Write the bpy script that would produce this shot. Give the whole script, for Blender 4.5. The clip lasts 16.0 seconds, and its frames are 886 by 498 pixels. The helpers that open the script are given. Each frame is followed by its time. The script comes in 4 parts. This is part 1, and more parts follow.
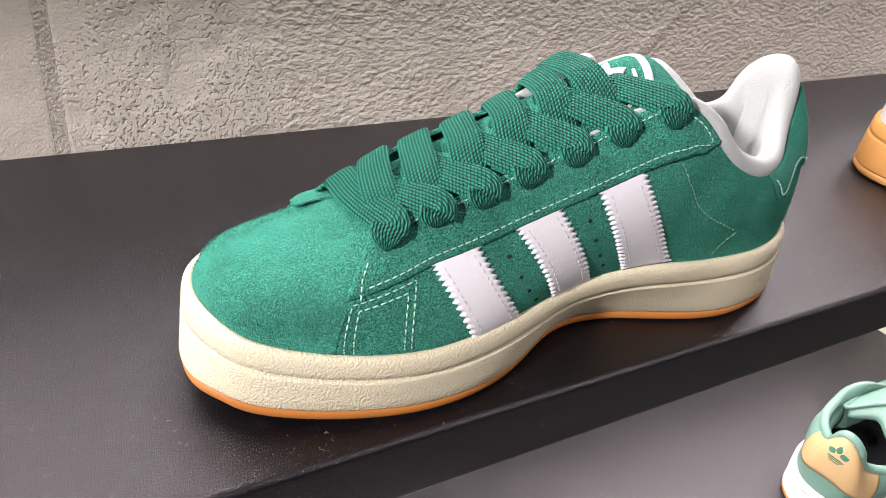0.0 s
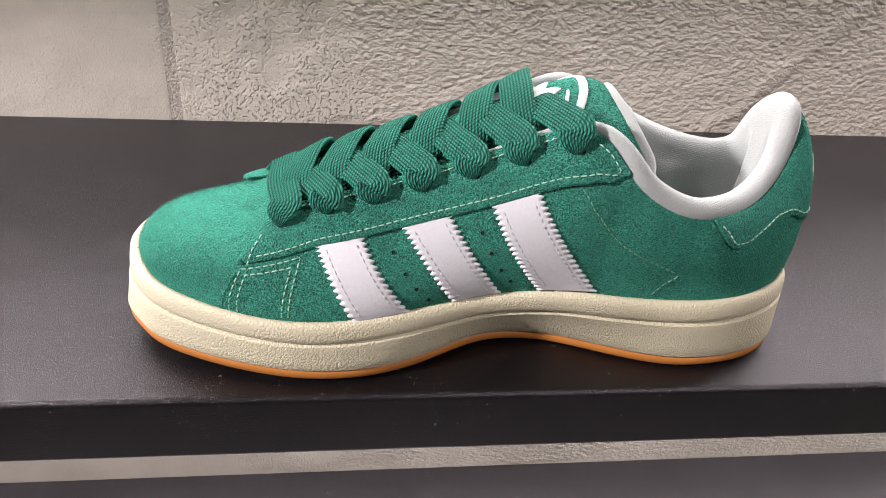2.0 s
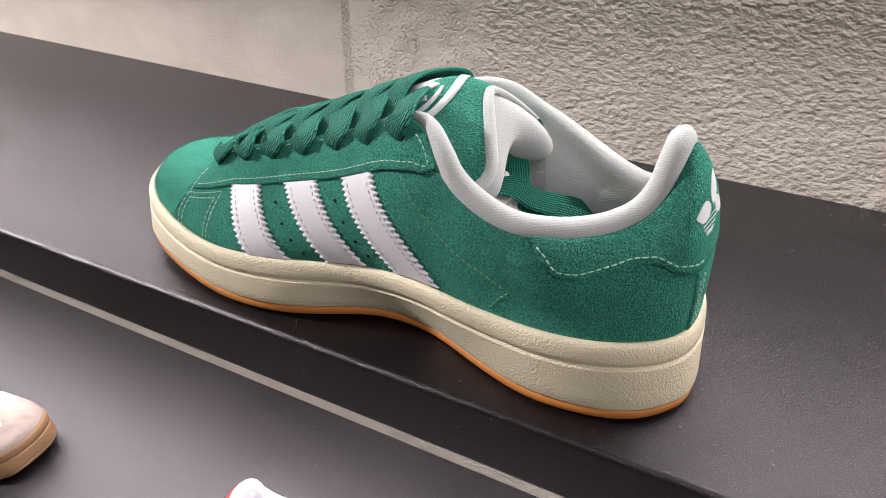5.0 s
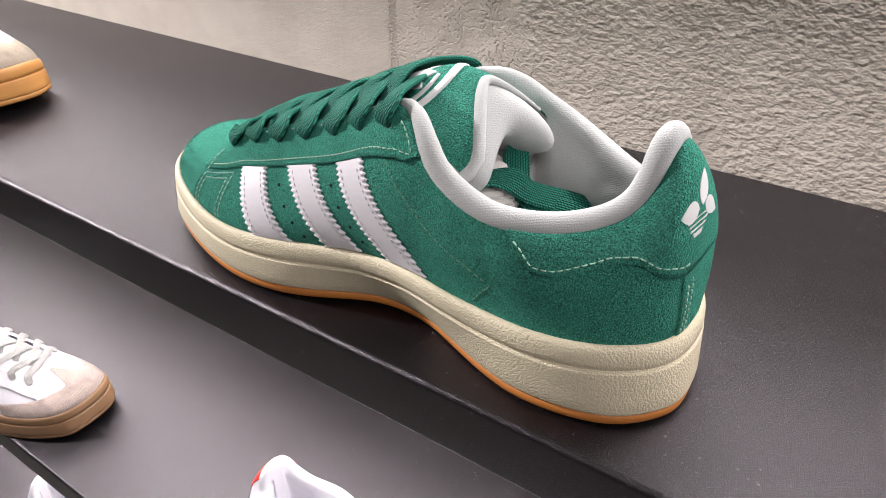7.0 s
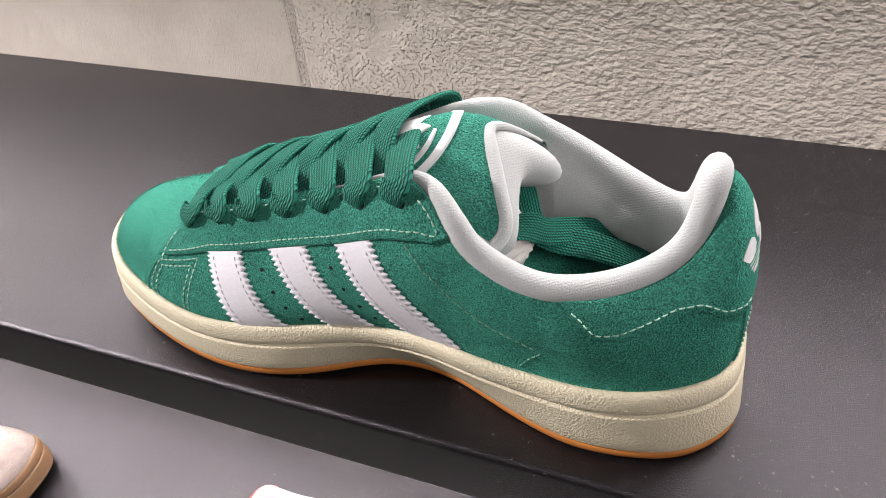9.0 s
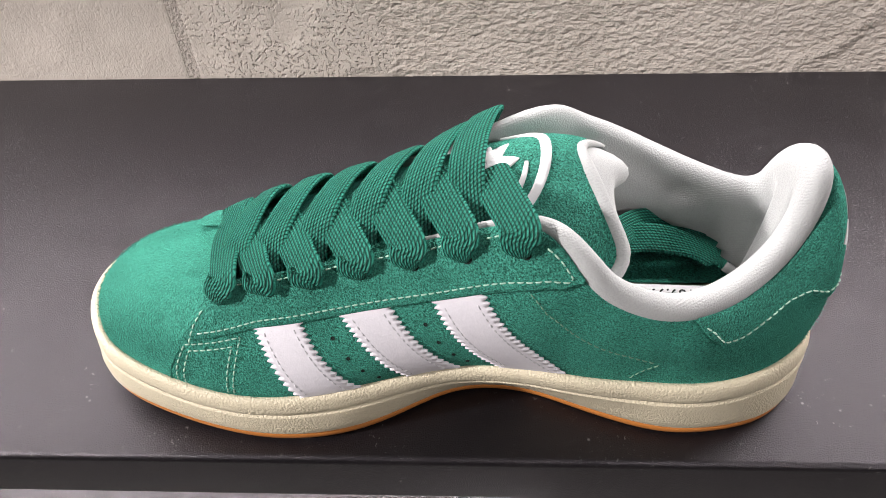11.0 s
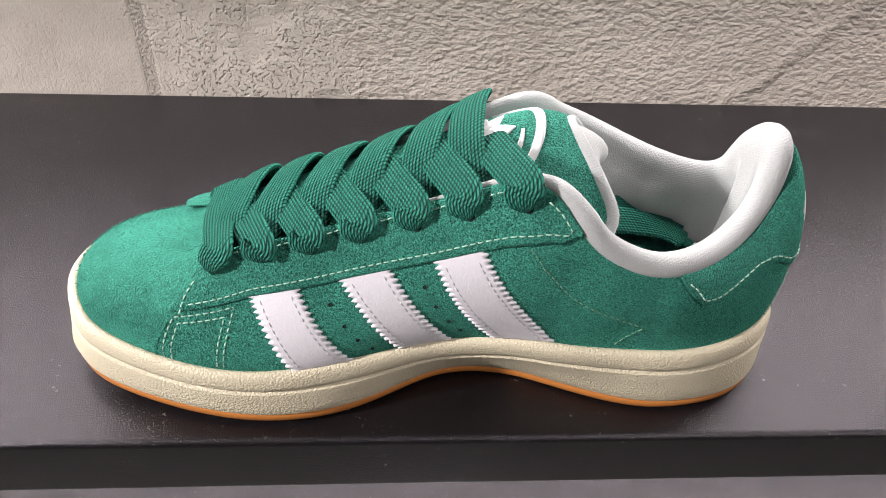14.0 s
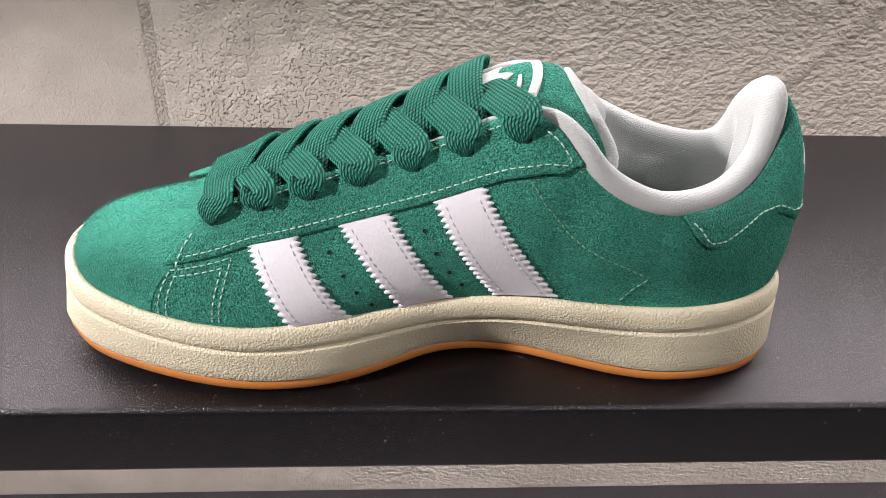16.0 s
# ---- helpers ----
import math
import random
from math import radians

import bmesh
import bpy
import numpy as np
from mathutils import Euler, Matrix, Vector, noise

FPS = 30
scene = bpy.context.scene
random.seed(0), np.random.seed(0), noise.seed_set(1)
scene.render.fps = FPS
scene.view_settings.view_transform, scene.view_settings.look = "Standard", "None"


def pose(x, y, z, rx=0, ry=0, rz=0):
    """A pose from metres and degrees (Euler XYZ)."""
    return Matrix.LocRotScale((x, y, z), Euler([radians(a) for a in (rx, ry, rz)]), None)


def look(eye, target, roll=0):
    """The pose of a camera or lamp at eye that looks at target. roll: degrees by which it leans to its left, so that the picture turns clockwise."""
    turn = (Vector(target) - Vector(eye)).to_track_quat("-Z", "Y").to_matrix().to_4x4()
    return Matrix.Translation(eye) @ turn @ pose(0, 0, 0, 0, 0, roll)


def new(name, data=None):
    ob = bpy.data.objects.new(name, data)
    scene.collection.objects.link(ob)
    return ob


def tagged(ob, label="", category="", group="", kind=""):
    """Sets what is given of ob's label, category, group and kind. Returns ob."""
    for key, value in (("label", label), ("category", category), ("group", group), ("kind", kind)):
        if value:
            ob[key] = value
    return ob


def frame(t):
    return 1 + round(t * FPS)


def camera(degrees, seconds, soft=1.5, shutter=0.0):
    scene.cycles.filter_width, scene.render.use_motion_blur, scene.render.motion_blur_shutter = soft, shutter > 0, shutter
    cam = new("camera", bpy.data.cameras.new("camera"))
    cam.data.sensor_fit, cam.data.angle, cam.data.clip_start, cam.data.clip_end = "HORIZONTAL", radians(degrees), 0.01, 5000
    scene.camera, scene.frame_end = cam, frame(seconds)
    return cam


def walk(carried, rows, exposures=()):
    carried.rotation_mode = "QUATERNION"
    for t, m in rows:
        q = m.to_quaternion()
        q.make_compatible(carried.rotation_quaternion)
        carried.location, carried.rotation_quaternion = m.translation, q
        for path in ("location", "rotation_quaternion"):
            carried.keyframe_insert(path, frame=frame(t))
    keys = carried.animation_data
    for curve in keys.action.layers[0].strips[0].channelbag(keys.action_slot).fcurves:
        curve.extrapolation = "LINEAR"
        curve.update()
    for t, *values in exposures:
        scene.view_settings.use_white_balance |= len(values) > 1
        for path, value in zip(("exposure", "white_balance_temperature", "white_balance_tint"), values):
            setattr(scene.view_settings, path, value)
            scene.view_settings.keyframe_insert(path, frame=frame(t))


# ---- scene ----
cam = camera(61.84, 16.0, soft=0.95)
ROWS = [
    (0.0, -0.1773, -0.1623, 0.2018, 57.63, -6.51, -27.93),
    (0.5, -0.1566, -0.1755, 0.2062, 57.11, -6.21, -24.14),
    (1.0, -0.1251, -0.1923, 0.2101, 56.84, -5.82, -18.80),
    (1.5, -0.0916, -0.2080, 0.2152, 56.48, -5.24, -12.66),
    (2.0, -0.0534, -0.2177, 0.2195, 56.28, -4.19, -6.05),
    (2.5, -0.0079, -0.2237, 0.2203, 56.43, -3.19, 0.30),
    (3.0, 0.0372, -0.2228, 0.2212, 56.88, -2.14, 6.68),
    (3.5, 0.0785, -0.2176, 0.2193, 57.30, -1.43, 12.82),
    (4.0, 0.1153, -0.2131, 0.2166, 57.75, -0.81, 18.78),
    (4.5, 0.1448, -0.2096, 0.2160, 58.07, -0.41, 23.95),
    (7.0, 0.1991, -0.1821, 0.2127, 57.71, 0.87, 35.25),
    (7.5, 0.1972, -0.1828, 0.2139, 57.19, 1.18, 34.19),
    (8.0, 0.1865, -0.1778, 0.2187, 55.84, 2.19, 31.56),
    (8.5, 0.1601, -0.1700, 0.2312, 53.69, 3.63, 27.09),
    (9.0, 0.1266, -0.1585, 0.2465, 50.60, 4.84, 21.06),
    (9.5, 0.0923, -0.1440, 0.2587, 46.98, 5.47, 14.57),
    (10.0, 0.0587, -0.1381, 0.2721, 44.08, 4.88, 8.91),
    (12.5, -0.0042, -0.1346, 0.2748, 42.11, -1.81, -1.65),
    (13.0, -0.0072, -0.1461, 0.2713, 43.73, -2.30, -2.08),
    (13.5, -0.0106, -0.1588, 0.2630, 45.83, -2.59, -2.43),
    (14.0, -0.0133, -0.1701, 0.2528, 48.53, -2.68, -2.74),
    (14.5, -0.0133, -0.1817, 0.2403, 51.18, -2.68, -2.92),
    (15.0, -0.0159, -0.1884, 0.2260, 53.62, -2.60, -2.99),
    (15.5, -0.0149, -0.1967, 0.2117, 55.83, -2.39, -2.81),
    (16.0, -0.0111, -0.2049, 0.2028, 57.56, -2.05, -2.70),
]
walk(cam, [(t, pose(x, y, z, rx, ry, rz)) for t, x, y, z, rx, ry, rz in ROWS])

# ---- light ----
world = bpy.data.worlds.new("shop")
scene.world = world
world.use_nodes = True
world.node_tree.nodes["Background"].inputs[0].default_value = (1.0, 0.93, 0.92, 1)
world.node_tree.nodes["Background"].inputs[1].default_value = 0.7


def ceiling_lamp(name, eye, target, sx, sy, watts, colour):
    d = bpy.data.lights.new(name, "AREA")
    d.shape, d.size, d.size_y, d.energy, d.color = "RECTANGLE", sx, sy, watts, colour
    ob = new(name, d)
    ob.matrix_world = look(eye, target)
    return ob


WARM = (1.0, 0.925, 0.925)
# light strips under the shelves, and the shop's ceiling lamps out in the room
for level in (0.375, 0.0, -0.375):
    ceiling_lamp("shelf_light_strip", (0, 0.240 if level > 0 else 0.212, level - 0.030), (0, 0.03 if level > 0 else 0.215, level - 0.33), 2.6, 0.022, 16.5 if level > 0 else 21, WARM)
ceiling_lamp("ceiling_lamp_a", (-1.35, -0.42, 0.76), (-0.1, 0.1, 0.0), 0.12, 0.12, 49, WARM)
ceiling_lamp("ceiling_lamp_b", (1.2, -1.2, 1.45), (0.1, 0.2, -0.1), 0.4, 0.4, 28, WARM)
scene.view_settings.exposure = -0.16

# ---- materials ----


class Nodes:
    """A node material with short calls."""

    def __init__(self, name):
        self.mat = bpy.data.materials.new(name)
        self.mat.use_nodes = True
        self.t = self.mat.node_tree
        self.bsdf = self.t.nodes["Principled BSDF"]
        self.coord = self.t.nodes.new("ShaderNodeTexCoord")

    def add(self, kind, **kw):
        n = self.t.nodes.new(kind)
        for k, v in kw.items():
            if k == "op":
                n.operation = v
            else:
                n.inputs[k].default_value = v
        return n

    def link(self, a, b):
        self.t.links.new(a, b)

    def math(self, op, a, b=0.0, c=None):
        n = self.t.nodes.new("ShaderNodeMath")
        n.operation = op
        for i, v in enumerate((a, b) if c is None else (a, b, c)):
            if isinstance(v, (int, float)):
                n.inputs[i].default_value = v
            else:
                self.link(v, n.inputs[i])
        return n.outputs[0]

    def noise(self, scale, detail=2.0, rough=0.5, vec=None, distort=0.0):
        n = self.add("ShaderNodeTexNoise", Scale=scale, Detail=detail, Roughness=rough, Distortion=distort)
        self.link(vec or self.coord.outputs["Object"], n.inputs["Vector"])
        return n.outputs["Fac"]

    def voronoi(self, scale, vec=None, feature="F1"):
        n = self.add("ShaderNodeTexVoronoi", Scale=scale)
        n.feature = feature
        self.link(vec or self.coord.outputs["Object"], n.inputs["Vector"])
        return n.outputs["Distance"]

    def ramp(self, fac, stops):
        n = self.t.nodes.new("ShaderNodeValToRGB")
        el = n.color_ramp.elements
        while len(el) < len(stops):
            el.new(0.5)
        for e, (p, c) in zip(el, stops):
            e.position = p
            e.color = (*c, 1) if isinstance(c, tuple) else (c, c, c, 1)
        self.link(fac, n.inputs[0])
        return n.outputs[0]

    def mix(self, fac, a, b, kind="MIX"):
        n = self.t.nodes.new("ShaderNodeMix")
        n.data_type, n.blend_type = "RGBA", kind
        for v, s in ((fac, n.inputs[0]), (a, n.inputs[6]), (b, n.inputs[7])):
            if isinstance(v, tuple):
                s.default_value = (*v, 1)
            elif isinstance(v, (int, float)):
                s.default_value = v
            else:
                self.link(v, s)
        return n.outputs[2]

    def bump(self, height, strength, distance, under=None):
        n = self.add("ShaderNodeBump", Strength=strength, Distance=distance)
        self.link(height, n.inputs["Height"])
        if under:
            self.link(under, n.inputs["Normal"])
        return n.outputs[0]

    def done(self, colour=None, rough=0.5, normal=None, metal=0.0, sheen=0.0, sheen_tint=None, spec=0.5, coat=0.0):
        b = self.bsdf
        for v, s in ((colour, b.inputs["Base Color"]), (rough, b.inputs["Roughness"]), (metal, b.inputs["Metallic"]), (sheen, b.inputs["Sheen Weight"]), (spec, b.inputs["Specular IOR Level"]), (coat, b.inputs["Coat Weight"])):
            if v is None:
                continue
            if isinstance(v, tuple):
                s.default_value = (*v, 1)
            elif isinstance(v, (int, float)):
                s.default_value = v
            else:
                self.link(v, s)
        if sheen_tint:
            b.inputs["Sheen Tint"].default_value = (*sheen_tint, 1)
            b.inputs["Sheen Roughness"].default_value = 0.45
        if normal:
            self.link(normal, b.inputs["Normal"])
        return self.mat


def scaled(c, k):
    return tuple(min(1.0, v * k) for v in c)


def suede(name, c, sheen=0.54, low=0.26, high=1.85, speck_on=0.35, relief=0.0029):
    """Napped hide: crumbs of short pile about half a millimetre across, brushed patches and a few pale tips."""
    n = Nodes(name)
    crumb = n.noise(1500, 2, 0.55)
    fine = n.noise(2600, 2, 0.6)
    nap = n.noise(60, 4, 0.65, distort=0.8)
    pile = n.math("ADD", n.math("MULTIPLY", crumb, 0.75), n.math("MULTIPLY", fine, 0.25))
    col = n.ramp(pile, [(0.36, scaled(c, low)), (0.49, scaled(c, 0.95)), (0.64, scaled(c, high))])
    col = n.mix(n.ramp(nap, [(0.42, 0.0), (0.70, 0.26)]), col, scaled(c, 1.5), "MIX")
    col = n.mix(n.ramp(n.noise(34, 3, 0.6), [(0.34, 0.45), (0.50, 0.0)]), col, scaled(c, 0.5))
    col = n.mix(n.ramp(fine, [(0.60, 0.0), (0.70, speck_on)]), col, scaled(c, high * 1.2))
    nm = n.bump(pile, 1.0, relief)
    nm = n.bump(nap, 0.2, 0.001, nm)
    return n.done(col, 0.95, nm, sheen=sheen, sheen_tint=(0.12, 0.75, 0.55) if c[1] > 2 * c[0] else (0.8, 0.75, 0.7), spec=0.15)


def leather(name, c, grain=900, rough=0.42, strength=0.25):
    n = Nodes(name)
    v = n.voronoi(grain)
    f = n.noise(grain * 0.35, 3)
    col = n.mix(n.ramp(f, [(0.35, 0.0), (0.7, 0.25)]), c, scaled(c, 0.86))
    nm = n.bump(n.math("ADD", v, f), strength, 0.0004)
    return n.done(col, rough, nm)


def pebbled(name, c, rough=0.55):
    n = Nodes(name)
    wob = n.add("ShaderNodeTexNoise", Scale=520.0, Detail=1.0)
    n.link(n.coord.outputs["Object"], wob.inputs["Vector"])
    vec = n.t.nodes.new("ShaderNodeVectorMath")
    vec.operation = "MULTIPLY_ADD"
    n.link(wob.outputs["Color"], vec.inputs[0])
    vec.inputs[1].default_value = (0.0011, 0.0011, 0.0011)
    n.link(n.coord.outputs["Object"], vec.inputs[2])
    v = n.voronoi(1080, vec.outputs[0])
    f = n.noise(1100, 2)
    stain = n.noise(35, 3)
    col = n.mix(n.ramp(stain, [(0.4, 0.0), (0.75, 0.3)]), c, scaled(c, 0.88))
    col = n.mix(n.ramp(v, [(0.5, 0.0), (0.85, 0.3)]), col, scaled(c, 0.78))
    nm = n.bump(n.math("ADD", n.math("MULTIPLY", v, -1.0), n.math("MULTIPLY", f, 0.2)), 0.6, 0.0006)
    return n.done(col, rough, nm, spec=0.4)


def rubber(name, c, rough=0.5):
    n = Nodes(name)
    f = n.noise(700, 3)
    s = n.noise(40, 3)
    col = n.mix(n.ramp(s, [(0.35, 0.0), (0.7, 0.5)]), c, scaled(c, 0.75))
    return n.done(col, rough, n.bump(f, 0.3, 0.0004), spec=0.4)


def knit(name, c, scale=900.0):
    """Soft terry-faced lining cloth: rows of small loops over a slight rib."""
    n = Nodes(name)
    turn = n.add("ShaderNodeMapping")
    turn.inputs["Rotation"].default_value = (0.5, 0.35, 0.6)
    n.link(n.coord.outputs["Object"], turn.inputs["Vector"])
    w = n.add("ShaderNodeTexWave", Scale=scale * 0.36, Distortion=1.4)
    w.inputs["Detail Scale"].default_value = 2.0
    w.bands_direction = "Z"
    n.link(turn.outputs[0], w.inputs["Vector"])
    loops = n.voronoi(scale * 1.8, turn.outputs[0])
    f = n.noise(scale * 1.8, 2)
    col = n.mix(n.ramp(loops, [(0.40, 0.0), (0.85, 0.4)]), c, scaled(c, 0.82))
    col = n.mix(n.ramp(n.noise(40, 3), [(0.45, 0.0), (0.75, 0.22)]), col, scaled(c, 0.8))
    h = n.math("ADD", n.math("MULTIPLY", w.outputs["Fac"], 0.25), n.math("MULTIPLY", loops, -0.9))
    nm = n.bump(n.math("ADD", h, n.math("MULTIPLY", f, 0.4)), 0.5, 0.00038)
    return n.done(col, 0.9, nm, sheen=0.2, spec=0.15)


def braid(name, c, ribs=11.0, pitch=1.0, gap=0.03):
    """Flat woven lace: slanted ribs that turn from column to column, laid out on the ribbon's own UV (metres along, 0 to 1 across)."""
    n = Nodes(name)
    sep = n.t.nodes.new("ShaderNodeSeparateXYZ")
    n.link(n.coord.outputs["UV"], sep.inputs[0])
    along, across = sep.outputs[0], sep.outputs[1]
    wave = n.math("SINE", n.math("MULTIPLY", along, 2 * math.pi * 640.0 / pitch))
    col_at = n.math("ADD", n.math("MULTIPLY", across, ribs), n.math("MULTIPLY", wave, 0.05))
    frac = n.math("FRACT", col_at)
    odd = n.math("MODULO", n.math("FLOOR", col_at), 2.0)
    wob = n.math("MULTIPLY_ADD", n.noise(300, 2), 0.5, -0.25)
    ph = n.math("ADD", n.math("MULTIPLY", along, 640.0 / pitch), n.math("ADD", n.math("MULTIPLY", odd, 0.5), n.math("MULTIPLY", frac, 0.45)))
    thread = n.math("ABSOLUTE", n.math("SINE", n.math("MULTIPLY", n.math("ADD", ph, wob), math.pi)))
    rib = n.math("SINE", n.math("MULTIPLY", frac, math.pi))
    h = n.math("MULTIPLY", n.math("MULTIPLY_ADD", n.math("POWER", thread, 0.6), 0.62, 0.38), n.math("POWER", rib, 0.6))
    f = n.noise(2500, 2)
    # shade in the grooves and lit crests are painted by weave height
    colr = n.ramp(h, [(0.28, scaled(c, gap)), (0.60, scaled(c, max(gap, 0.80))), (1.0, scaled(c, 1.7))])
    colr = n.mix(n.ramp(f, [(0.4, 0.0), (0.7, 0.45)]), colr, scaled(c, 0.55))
    nm = n.bump(n.math("ADD", h, n.math("MULTIPLY", f, 0.3)), 1.0, 0.0022)
    return n.done(colr, 0.8, nm, sheen=0.2, sheen_tint=scaled(c, 4.0), spec=0.2)


def black_steel():
    """Powder-coated sheet with a fine orange-peel, scuffs and settled dust."""
    n = Nodes("black_powder_coat")
    f = n.noise(1500, 2, 0.6)
    big = n.noise(9, 4, 0.6)
    spots = n.ramp(n.noise(22, 3), [(0.42, 0.05), (0.66, 1.0)])
    dust = n.ramp(n.noise(620, 1, 0.4, distort=1.5), [(0.70, 0.0), (0.75, 0.6)])
    crumbs = n.ramp(n.voronoi(95), [(0.035, 0.85), (0.075, 0.0)])
    film = n.ramp(n.noise(55, 5, 0.7, distort=2.0), [(0.56, 0.0), (0.80, 0.06)])
    amount = n.math("MAXIMUM", n.math("MULTIPLY", n.math("MAXIMUM", dust, crumbs), spots), film)
    col = n.mix(amount, (0.0032, 0.0028, 0.0037), (0.22, 0.21, 0.205))
    rough = n.math("ADD", n.ramp(big, [(0.3, 0.30), (0.7, 0.36)]), n.math("MULTIPLY", film, 1.2))
    n.bsdf.inputs["Specular Tint"].default_value = (0.98, 0.925, 1.0, 1)
    return n.done(col, rough, n.bump(f, 0.45, 0.0007), spec=0.58)


def concrete():
    """Painted blockwork: smooth at one end, clusters of small pits past the joint, then an even rolled stipple with a few trowel scars."""
    n = Nodes("painted_concrete_block")
    sep = n.t.nodes.new("ShaderNodeSeparateXYZ")
    n.link(n.coord.outputs["Object"], sep.inputs[0])
    warp = n.math("MULTIPLY_ADD", n.noise(17, 3), 0.09, -0.045)
    x = n.math("ADD", sep.outputs[0], warp)
    stip_on = n.ramp(n.math("MULTIPLY_ADD", x, 8.0, 0.86), [(0.34, 0.06), (0.50, 1.0)])
    near_pits = n.ramp(n.math("MULTIPLY_ADD", n.math("ABSOLUTE", n.math("ADD", x, 0.105)), -9.0, 0.9), [(0.30, 0.10), (0.62, 1.0)])
    pit_on = n.math("MULTIPLY", near_pits, n.ramp(n.noise(24, 2), [(0.40, 0.12), (0.54, 1.0)]))
    flat = n.add("ShaderNodeMapping")
    flat.inputs["Scale"].default_value = (0.66, 1.0, 1.0)
    n.link(n.coord.outputs["Object"], flat.inputs["Vector"])
    stip = n.noise(370, 0.9, 0.5, flat.outputs[0], 0.0)
    pits = n.ramp(n.noise(420, 1.5, 0.5), [(0.28, 0.0), (0.48, 1.0)])
    fine = n.noise(800, 3, 0.6)
    stain = n.noise(11, 5, 0.65)
    h = n.math("ADD", n.math("MULTIPLY", n.math("MULTIPLY", stip, 0.60), stip_on), n.math("MULTIPLY", n.math("MULTIPLY", pits, pit_on), 0.40))
    h = n.math("ADD", h, n.math("MULTIPLY", fine, 0.14))
    slant = n.math("ABSOLUTE", n.math("SUBTRACT", n.math("ADD", n.math("MULTIPLY_ADD", sep.outputs[2], -0.9, sep.outputs[0]), n.math("MULTIPLY_ADD", n.noise(45, 3), 0.03, -0.015)), 0.215))
    scar = n.ramp(n.math("MULTIPLY", slant, 40.0), [(0.10, 1.0), (0.45, 0.0)])
    h = n.math("ADD", h, n.math("MULTIPLY", n.math("MULTIPLY", n.noise(160, 4, 0.7), scar), 0.7))
    c = n.mix(n.ramp(stain, [(0.3, 0.0), (0.72, 1.0)]), (0.345, 0.315, 0.275), (0.435, 0.400, 0.355))
    c = n.mix(n.math("MULTIPLY", n.math("SUBTRACT", 1.0, pits), n.math("MULTIPLY", pit_on, 0.22)), c, (0.25, 0.225, 0.20))
    nm = n.bump(n.noise(38, 3), 0.25, 0.006, n.bump(h, 1.0, 0.0036))
    return n.done(c, 0.85, nm, spec=0.25)


GREEN = (0.040, 0.196, 0.144)
M_SUEDE = suede("green_suede", GREEN, low=0.20, high=2.1, relief=0.0037)
# paler copy of the green suede; paints in the light on the toe
M_VAMP_LIT = suede("lit_brushed_suede", GREEN, sheen=0.66, low=0.55, high=2.0, relief=0.0022)
M_SUEDE_IN = suede("green_footbed", (0.018, 0.125, 0.090), 0.1)
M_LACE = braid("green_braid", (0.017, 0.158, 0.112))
M_MID = pebbled("cream_pebbled_rubber", (0.61, 0.555, 0.405))
M_GUM = rubber("gum_rubber", (0.46, 0.17, 0.036))
M_STRIPE = leather("white_leather", (0.62, 0.61, 0.645), 1300, 0.45, 0.14)
M_LINING = knit("white_knit_lining", (0.39, 0.405, 0.40))
M_STITCH = leather("pale_green_thread", (0.34, 0.57, 0.46), 2000, 0.7)
M_THREAD_W = leather("white_thread", (0.52, 0.52, 0.54), 2000, 0.7)
M_WHITE = leather("white_print", (0.57, 0.585, 0.59), 1500, 0.4, 0.1)
M_DARK = rubber("dark_hole", (0.004, 0.012, 0.009), 0.9)
M_SHELF = black_steel()
M_WALL = concrete()
n_ = Nodes("rough_mortar")
M_MORTAR = n_.done(n_.mix(n_.noise(260, 3), (0.24, 0.215, 0.185), (0.43, 0.395, 0.35)), 0.9, n_.bump(n_.noise(420, 3, 0.6), 1.0, 0.003))

# ---- mesh helpers ----


def mesh_of(name, verts, faces, mat, uv=None, smooth=True):
    me = bpy.data.meshes.new(name)
    me.from_pydata([tuple(float(c) for c in v) for v in verts], [], faces)
    if uv is not None:
        lay = me.uv_layers.new(name="UVMap")
        for poly in me.polygons:
            for li in poly.loop_indices:
                lay.data[li].uv = uv[me.loops[li].vertex_index]
    me.materials.append(mat)
    me.polygons.foreach_set("use_smooth", [smooth] * len(me.polygons))
    me.update()
    return me


def part(name, me, parent, label=""):
    ob = new(name, me)
    ob.parent = parent
    return tagged(ob, label)


def grid(P, wrap_u=False, wrap_v=False, flip=False):
    """Vertices and quads of a point grid P[u][v]."""
    nu, nv = P.shape[:2]
    f = []
    for i in range(nu if wrap_u else nu - 1):
        for j in range(nv if wrap_v else nv - 1):
            a, b = i * nv + j, ((i + 1) % nu) * nv + j
            c, d = ((i + 1) % nu) * nv + (j + 1) % nv, i * nv + (j + 1) % nv
            f.append((a, d, c, b) if flip else (a, b, c, d))
    return P.reshape(-1, 3), f


def joined(pieces):
    V, F, n = [], [], 0
    for v, f in pieces:
        V.append(np.asarray(v).reshape(-1, 3))
        F += [tuple(i + n for i in q) for q in f]
        n += len(V[-1])
    return np.vstack(V), F


def unit(v):
    v = np.asarray(v, float)
    return v / np.maximum(np.linalg.norm(v, axis=-1, keepdims=True), 1e-12)


